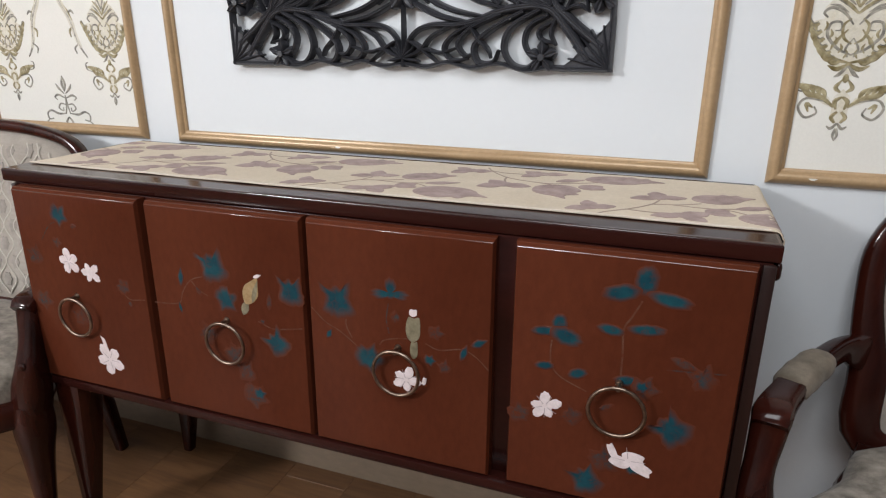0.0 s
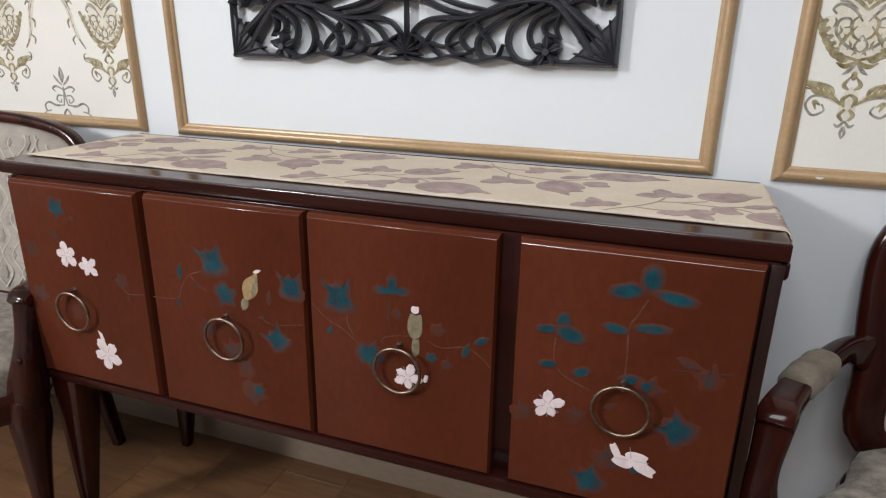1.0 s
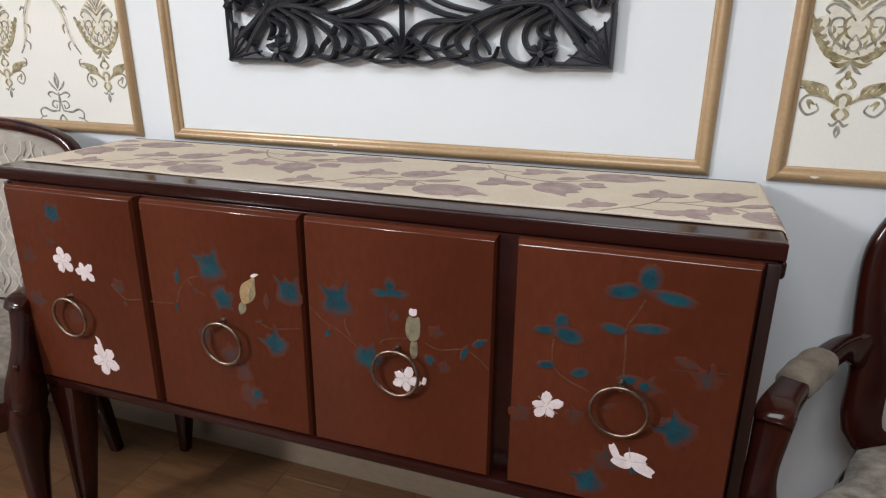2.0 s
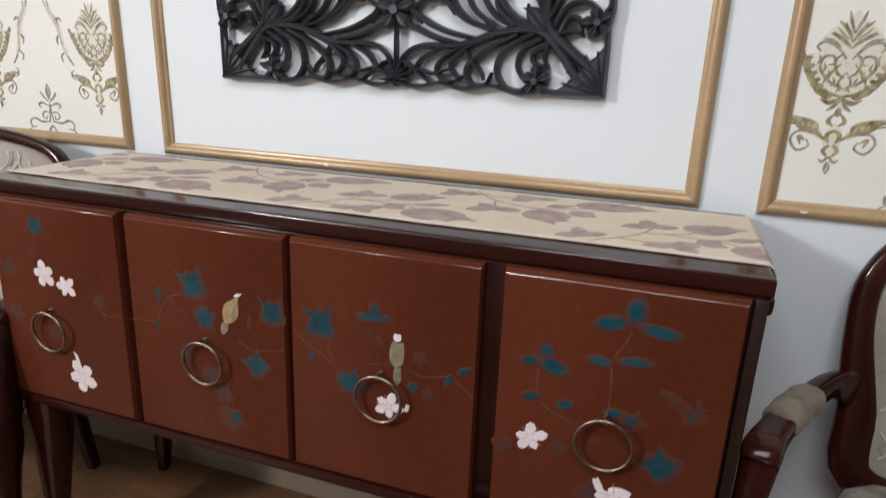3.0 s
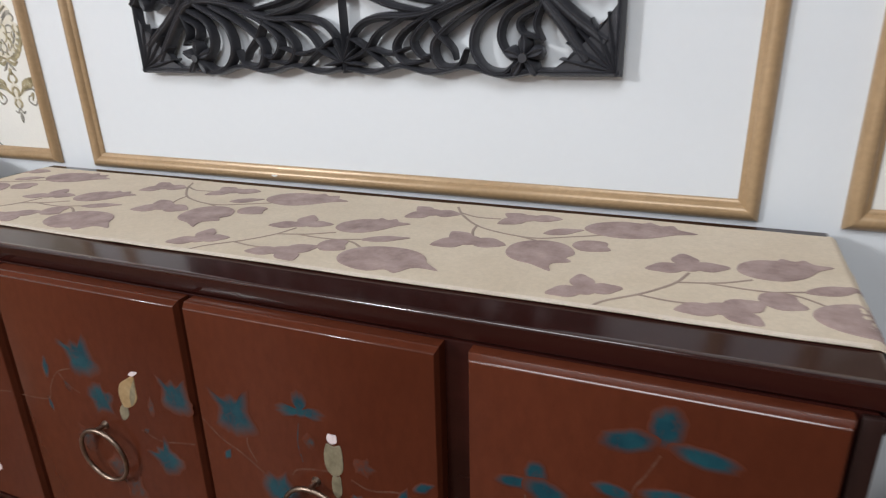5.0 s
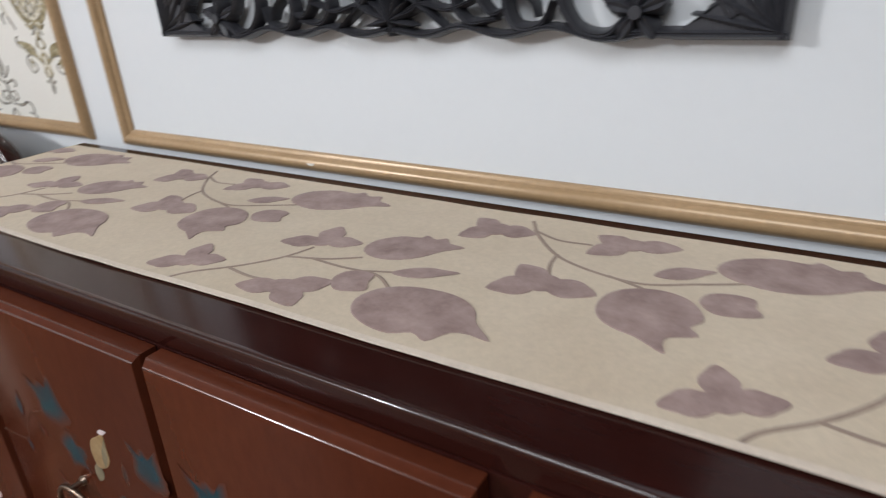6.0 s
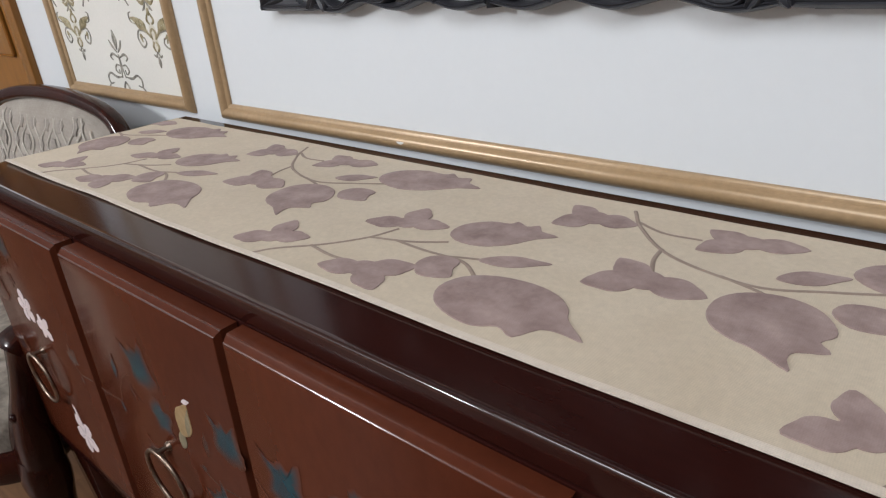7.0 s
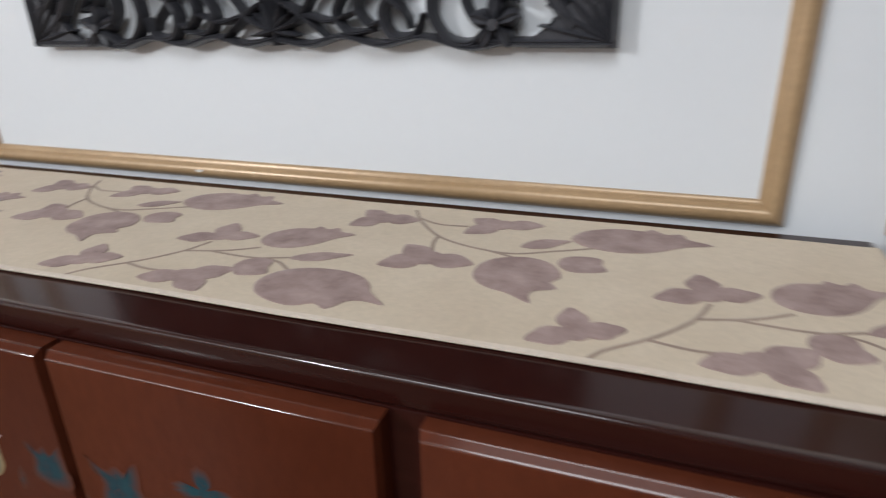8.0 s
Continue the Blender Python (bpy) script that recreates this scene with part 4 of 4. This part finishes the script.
for k in range(-2, 2):
    o = PITCH * k
    # front spray
    print_stem((o - 0.054, 1.040), (o - 0.040, 1.062), (o - 0.008, 1.090), (o + 0.024, 1.130), (o + 0.038, 1.166))
    print_stem((o - 0.012, 1.088), (o + 0.024, 1.082), (o + 0.052, 1.084))
    print_stem((o + 0.026, 1.134), (o + 0.070, 1.148), (o + 0.104, 1.168))
    print_stem((o + 0.054, 1.143), (o + 0.100, 1.140), (o + 0.140, 1.140), (o + 0.165, 1.126), (o + 0.184, 1.106))
    print_stem((o + 0.122, 1.140), (o + 0.144, 1.148), (o + 0.160, 1.153))
    print_patch("leaf_trio", TRI, o - 0.066, 1.083, 14, 0.046, 0.046)
    print_patch("leaf_trio", TRI, o + 0.036, 1.184, 8, 0.052, 0.046)
    print_patch("leaf_trio", TRI_B, o + 0.074, 1.080, 0, 0.054, 0.045)
    print_patch("bud", BUD, o + 0.129, 1.118, 20, 0.042, 0.046)
    print_patch("tulip", TULIP_SIDE, o + 0.138, 1.209, 24, 0.104, 0.070)
    print_patch("leaf", LEAF, o + 0.184, 1.163, 24, 0.066, 0.028)
    print_patch("tulip", TULIP, o + 0.222, 1.094, 4, 0.134, 0.094)
    # back spray
    print_stem((o - 0.308, 1.330), (o - 0.284, 1.290), (o - 0.238, 1.246), (o - 0.166, 1.226), (o - 0.112, 1.246), (o - 0.070, 1.266))
    print_stem((o - 0.296, 1.306), (o - 0.262, 1.290), (o - 0.226, 1.292))
    print_stem((o - 0.250, 1.256), (o - 0.248, 1.232), (o - 0.240, 1.208))
    print_stem((o - 0.190, 1.230), (o - 0.150, 1.216), (o - 0.136, 1.200))
    print_patch("leaf_trio", TRI_C, o - 0.336, 1.292, 20, 0.046, 0.050)
    print_patch("leaf_trio", TRI_C, o - 0.240, 1.192, 10, 0.054, 0.052)
    print_patch("leaf_trio", TRI_C, o - 0.190, 1.306, 25, 0.052, 0.044)
    print_patch("tulip", TULIP, o - 0.136, 1.174, 272, 0.094, -0.100)
    print_patch("bud", BUD, o - 0.082, 1.217, 15, 0.048, 0.042)
    print_patch("leaf", LEAF, o - 0.128, 1.262, 30, 0.056, 0.030)
    print_patch("tulip", TULIP_SIDE, o - 0.034, 1.296, 8, 0.140, 0.080)


# ---- painted decoration on the doors ----
LAYERS = [0]


def paint(i, name, outline, mat, h=0.0004):
    LAYERS[0] += 1
    h = 0.25 * h + 0.000002 * LAYERS[0] + (0.0003 if mat in (white_paint, ochre_paint, olive_paint) else 0.0)
    x0 = DOORS[i][0]
    bm = bmesh.new()
    def place(u, v, hh):
        p = on_front(u, v, hh + 0.00025)
        return Vector((p.x - x0, p.y, p.z))
    n = len(outline)
    cx, cy = sum(p[0] for p in outline) / n, sum(p[1] for p in outline) / n
    thin = bm.verts.layers.float.new("thin")
    soft = mat in (teal_paint, faded_teal)
    rings = []
    for s, hh, v in ((1.0, 0.00002, 1.0), (0.97, h, 1.0), (0.48 if soft else 0.9, h, 0.0)):
        rings.append([bm.verts.new(place(cx + (x - cx) * s, cy + (y - cy) * s, hh)) for x, y in outline])
        for q in rings[-1]:
            q[thin] = v if soft else 0.0
    mid = bm.verts.new(place(cx, cy, h))
    for a, b_ in zip(rings, rings[1:]):
        for j in range(n):
            bm.faces.new((a[j], a[(j + 1) % n], b_[(j + 1) % n], b_[j]))
    for j in range(n):
        bm.faces.new((rings[-1][j], rings[-1][(j + 1) % n], mid))
    return part(name, bm, mat, door_parts[i])


def ragged(shape, amount, seed):
    """Brushy edges."""
    rng = random.Random(seed)
    return [(x * (1 + rng.uniform(-amount, amount)), y * (1 + rng.uniform(-amount, amount))) for x, y in shape]


IVY = smooth_loop([(-0.78, 0.92), (-0.34, 0.58), (0.02, 0.74), (0.36, 0.56), (0.84, 0.90), (0.72, 0.12), (0.86, -0.52), (0.28, -0.84), (-0.42, -0.70), (-0.80, -0.46), (-0.60, 0.16)], 4)
IVY_B = smooth_loop([(-0.62, 0.70), (-0.10, 0.94), (0.20, 0.60), (0.80, 0.66), (0.66, 0.04), (0.90, -0.50), (0.22, -0.62), (-0.26, -0.90), (-0.54, -0.40), (-0.92, -0.10)], 4)
CROSS = lobed((88, 4, 180), (1.0, 0.95, 1.0), 38, 0.42, 0.04, core=0.24)
BLOOM = lobed((90, 162, 234, 306, 18), (1.0, 0.9, 0.95, 1.0, 0.9), 38, 0.34, 0.0, core=0.5)
BLOOM_B = lobed((60, 140, 200, 265, 345), (1.0, 0.85, 1.0, 0.85, 1.05), 37, 0.38, 0.06, core=0.46)


BLUNT = smooth_loop([(-0.5, 0.0), (-0.36, 0.34), (0.0, 0.47), (0.34, 0.38), (0.52, 0.08), (0.44, -0.24), (0.10, -0.46), (-0.32, -0.36)])


def leaf_paint(i, x, z, r, shape=IVY, ang=0, mat=None, squash=1.0):
    seed = int(abs(x) * 9000 + z * 7000)
    paint(i, "painted_leaf", turned(ragged(shape, 0.10, seed), x, z, ang, r, r * squash), mat or teal_paint)


def bloom_paint(i, x, z, r, shape=BLOOM, ang=0, squash=1.0):
    seed = int(abs(x) * 9000 + z * 7000)
    paint(i, "painted_blossom", turned(ragged(shape, 0.06, seed), x, z, ang, r, r * squash), white_paint, 0.0007)


def bloom_lines(i, x, z, r, angles):
    x0 = DOORS[i][0]
    bm = bmesh.new()
    for a in angles:
        ca, sa = math.cos(radians(a)), math.sin(radians(a))
        relief(bm, [(x + 0.12 * r * ca, z + 0.12 * r * sa, 0.0008), (x + 0.4 * r * ca, z + 0.4 * r * sa, 0.0006), (x + 0.62 * r * ca, z + 0.60 * r * sa, 0.0003)],
               lambda u, v, h: on_front(u, v, h + 0.0003) - Vector((x0, 0, 0)), 0.0005, 0.0009, (0, 1, 0), 3)
    tagged(part("petal_lines", bm, petal_line, door_parts[i]), kind="stuff")


def vine(i, *pts, w=0.0011, mat=None):
    x0 = DOORS[i][0]
    bm = bmesh.new()
    relief(bm, [(x, z, w) for x, z in pts], lambda u, v, h: on_front(u, v, h + 0.00022) - Vector((x0, 0, 0)), 0.00001, 0.00007, (0.2, 1, 0.2), 6)
    part("painted_vine", bm, mat or stem_paint, door_parts[i])


# first door
vine(0, (-0.6245, 0.7911), (-0.5942, 0.8270), (-0.5632, 0.8373), mat=faded_teal)
leaf_paint(0, -0.5636, 0.8505, 0.028, IVY_B, 10, teal_paint)
leaf_paint(0, -0.5295, 0.8301, 0.018, LEAF, 0, faded_teal, 0.8)
leaf_paint(0, -0.6525, 0.7555, 0.026, IVY, 20, faded_teal)
leaf_paint(0, -0.6494, 0.6543, 0.026, IVY_B, 20, faded_teal)
leaf_paint(0, -0.5827, 0.7914, 0.014, IVY_B, 20, faded_teal)
leaf_paint(0, -0.5532, 0.6292, 0.024, IVY, 20, faded_teal)
leaf_paint(0, -0.4197, 0.7152, 0.020, IVY_B, 80, faded_teal)
leaf_paint(0, -0.4084, 0.6799, 0.014, LEAF, 80, faded_teal)
vine(0, (-0.4266, 0.7051), (-0.4085, 0.6900), (-0.3827, 0.6921), (-0.3693, 0.6940))
bloom_paint(0, -0.5577, 0.7527, 0.029, BLOOM, 12)
bloom_paint(0, -0.5031, 0.7344, 0.026, BLOOM_B, -20)
bloom_paint(0, -0.4897, 0.5399, 0.037, BLOOM, 30)
paint(0, "painted_blossom", [(-0.5006, 0.5640), (-0.4934, 0.5610), (-0.4916, 0.5728), (-0.4961, 0.5871), (-0.5065, 0.5931), (-0.5032, 0.5830)], white_paint, 0.0006)
bloom_lines(0, -0.4897, 0.5399, 0.041, (66, 138, 210, 282, 354))
bloom_lines(0, -0.5577, 0.7527, 0.029, (48, 120, 192, 264, 336))
# second door
vine(1, (-0.3445, 0.6942), (-0.3105, 0.6962), (-0.2816, 0.7024), (-0.2717, 0.7256), (-0.2495, 0.7530), (-0.2135, 0.7661))
vine(1, (-0.2495, 0.7530), (-0.2336, 0.7358), (-0.2128, 0.7257))
vine(1, (-0.1039, 0.6905), (-0.0729, 0.6805), (-0.0420, 0.6846), (-0.0092, 0.6907))
leaf_paint(1, -0.1963, 0.7854, 0.040, IVY, 20)
leaf_paint(1, -0.1715, 0.7247, 0.031, IVY_B, -15)
leaf_paint(1, -0.2723, 0.7570, 0.040, LEAF, 82, teal_paint, 0.45)
leaf_paint(1, -0.2337, 0.7327, 0.022, LEAF, 120, faded_teal, 0.6)
leaf_paint(1, -0.2815, 0.6922, 0.026, LEAF, 100, teal_paint, 0.4)
leaf_paint(1, -0.0306, 0.7594, 0.034, IVY, 5)
leaf_paint(1, -0.0757, 0.7330, 0.034, LEAF, 85, faded_teal, 0.5)
leaf_paint(1, -0.0663, 0.6503, 0.032, IVY, 40)
leaf_paint(1, -0.0936, 0.6906, 0.012, LEAF, 40, faded_teal)
leaf_paint(1, -0.1242, 0.5280, 0.032, IVY_B, 15, faded_teal)
leaf_paint(1, -0.1140, 0.5350, 0.017, IVY_B, 45)
leaf_paint(1, -0.1414, 0.5779, 0.026, IVY, 15, faded_teal)
leaf_paint(1, -0.2218, 0.6450, 0.024, IVY, 65, faded_teal)
leaf_paint(1, -0.1645, 0.6120, 0.026, IVY_B, 65, faded_teal)
paint(1, "painted_patch", turned(LEAF, -0.1139, 0.7481, 62, 0.060, 0.040), ochre_paint, 0.0005)
paint(1, "painted_patch", turned(LEAF, -0.1290, 0.7147, 68, 0.034, 0.020), olive_paint, 0.0004)
paint(1, "painted_patch", turned(LEAF, -0.1057, 0.7481, 72, 0.046, 0.012), olive_paint, 0.0007)
paint(1, "painted_patch", turned(LEAF, -0.0980, 0.7805, 20, 0.018, 0.008), white_paint, 0.0008)
# third door
vine(2, (0.0129, 0.7371), (0.0399, 0.7130), (0.0689, 0.6990), (0.1019, 0.6759), (0.1245, 0.6628))
vine(2, (0.0829, 0.7331), (0.0810, 0.7130), (0.0916, 0.6909))
vine(2, (0.2299, 0.7033), (0.2556, 0.6952), (0.2965, 0.7033), (0.3220, 0.6913), (0.3414, 0.6732))
vine(2, (0.1449, 0.6860), (0.1530, 0.6960), (0.1755, 0.7031), (0.2041, 0.7072))
vine(2, (0.1630, 0.7667), (0.1589, 0.7364), (0.1632, 0.7111), mat=faded_teal)
leaf_paint(2, 0.0642, 0.7564, 0.041, IVY, 8)
leaf_paint(2, 0.1669, 0.7819, 0.038, CROSS, 2, teal_paint, 0.85)
leaf_paint(2, 0.1753, 0.7434, 0.024, LEAF, 90, faded_teal)
leaf_paint(2, 0.1246, 0.6557, 0.034, IVY_B, 30)
leaf_paint(2, 0.0463, 0.6908, 0.021, LEAF, 60, teal_paint, 0.7)
leaf_paint(2, 0.2493, 0.7254, 0.016, IVY_B, 30, faded_teal)
leaf_paint(2, 0.2383, 0.6731, 0.013, IVY_B, 30)
leaf_paint(2, 0.2985, 0.6973, 0.034, LEAF, 70, teal_paint, 0.5)
leaf_paint(2, 0.3241, 0.7185, 0.032, LEAF, 30, teal_paint, 0.6)
leaf_paint(2, 0.2637, 0.6650, 0.014, IVY, 30, faded_teal)
leaf_paint(2, 0.2027, 0.6039, 0.018, LEAF, 20, teal_paint, 0.6)
bloom_paint(2, 0.1943, 0.6278, 0.0275, BLOOM_B, 10)
bloom_lines(2, 0.1943, 0.6278, 0.035, (30, 110, 175, 240, 310))
paint(2, "painted_blossom", turned(BUD, 0.2281, 0.6309, 80, 0.016, 0.008), white_paint, 0.0006)
paint(2, "painted_patch", turned(BUD, 0.2082, 0.7253, 90, 0.048, 0.028), olive_paint, 0.0005)
paint(2, "painted_patch", turned(BUD, 0.2082, 0.7556, 90, 0.014, 0.015), white_paint, 0.0006)
paint(2, "painted_patch", turned(BUD, 0.2094, 0.6870, 90, 0.034, 0.015), olive_paint, 0.0004)
# fourth door
vine(3, (0.5689, 0.8306), (0.5575, 0.8044), (0.5471, 0.7822), (0.5489, 0.7419), (0.5497, 0.7068), (0.5567, 0.6917), w=0.0014)
vine(3, (0.4417, 0.7468), (0.4406, 0.7216), (0.4456, 0.6995), (0.4619, 0.6835), (0.5006, 0.6675))
vine(3, (0.6130, 0.7269), (0.6537, 0.7300), (0.6945, 0.7341), mat=faded_teal)
paint(3, "painted_leaf", turned(ragged(BLUNT, 0.09, 3), 0.5723, 0.8610, 84, 0.049, 0.040), teal_paint)
paint(3, "painted_leaf", turned(ragged(BLUNT, 0.09, 4), 0.5372, 0.8387, 12, 0.059, 0.031), teal_paint, 0.0005)
paint(3, "painted_leaf", turned(ragged(BLUNT, 0.09, 5), 0.6058, 0.8367, -8, 0.067, 0.026), teal_paint, 0.0005)
paint(3, "painted_leaf", turned(ragged(BLUNT, 0.09, 6), 0.5277, 0.7780, -8, 0.043, 0.020), teal_paint)
paint(3, "painted_leaf", turned(ragged(BLUNT, 0.09, 7), 0.5788, 0.7852, 4, 0.059, 0.021), teal_paint)
paint(3, "painted_leaf", turned(ragged(BLUNT, 0.09, 8), 0.4520, 0.7770, 82, 0.033, 0.028), teal_paint)
paint(3, "painted_leaf", turned(ragged(BLUNT, 0.09, 9), 0.4275, 0.7598, 6, 0.043, 0.019), teal_paint, 0.0005)
paint(3, "painted_leaf", turned(ragged(BLUNT, 0.09, 10), 0.4623, 0.7558, -16, 0.053, 0.035), teal_paint, 0.0005)
paint(3, "painted_leaf", turned(ragged(BLUNT, 0.09, 11), 0.4324, 0.7005, 8, 0.033, 0.017), teal_paint)
paint(3, "painted_leaf", turned(ragged(BLUNT, 0.09, 12), 0.4844, 0.6956, 20, 0.033, 0.021), teal_paint)
paint(3, "painted_leaf", turned(ragged(BLUNT, 0.09, 13), 0.5568, 0.6977, 6, 0.037, 0.021), teal_paint)
leaf_paint(3, 0.5862, 0.6888, 0.024, IVY_B, 30, faded_teal)
leaf_paint(3, 0.5821, 0.6908, 0.013, IVY_B, 30)
leaf_paint(3, 0.6376, 0.7400, 0.048, LEAF, -20, faded_teal, 0.4)
leaf_paint(3, 0.6638, 0.7199, 0.024, IVY, 30, faded_teal)
leaf_paint(3, 0.6313, 0.6258, 0.036, IVY, 50)
leaf_paint(3, 0.5098, 0.5042, 0.034, IVY, 30)
leaf_paint(3, 0.5406, 0.5520, 0.030, IVY_B, 60, faded_teal)
leaf_paint(3, 0.3965, 0.6064, 0.022, IVY_B, 60, faded_teal)
leaf_paint(3, 0.4800, 0.6176, 0.020, IVY, 60, faded_teal)
leaf_paint(3, 0.5330, 0.6466, 0.026, LEAF, 30, faded_teal, 0.5)
leaf_paint(3, 0.5830, 0.5451, 0.014, IVY_B, 60)
bloom_paint(3, 0.4372, 0.6284, 0.029, BLOOM_B, 35, 0.88)
bloom_lines(3, 0.4372, 0.6284, 0.035, (60, 130, 200, 270, 330))
for n, (bx, bz, ba, bl, bw) in enumerate(((0.5488, 0.5698, 118, 0.030, 0.013), (0.5811, 0.5650, -4, 0.036, 0.020), (0.5609, 0.5540, 165, 0.034, 0.022), (0.5932, 0.5481, -20, 0.038, 0.020))):
    paint(3, "painted_blossom", turned(BUD, bx, bz, ba, bl, bw), white_paint, 0.0005 + 0.0001 * n)
bloom_lines(3, 0.5740, 0.5580, 0.042, (5, 178, 100))


# ---- floor boards ----
rng = random.Random(5)
BOARD_W, BOARD_L = 0.192, 1.21
boards = {}
x = X0
while x < X1 - 0.01:
    y = Y0 - rng.uniform(0.1, 1.0)
    while y < WALL_Y:
        ya, yb = max(y, Y0), min(y + BOARD_L, WALL_Y)
        if yb - ya > 0.02:
            key = round(yb - ya, 3)
            if key not in boards:
                me = bpy.data.meshes.new("board")
                b2 = box(-BOARD_W / 2 + 0.0002, -key / 2 + 0.0002, -0.0115, BOARD_W / 2 - 0.0002, key / 2 - 0.0002, 0.0, 0.0007, 1)
                b2.to_mesh(me)
                b2.free()
                me.materials.append(plank_wood)
                boards[key] = me
            ob = new("board", boards[key])
            ob.location = (x + BOARD_W / 2, (ya + yb) / 2, 0)
            ob.parent = floor
        y += BOARD_L
    x += BOARD_W
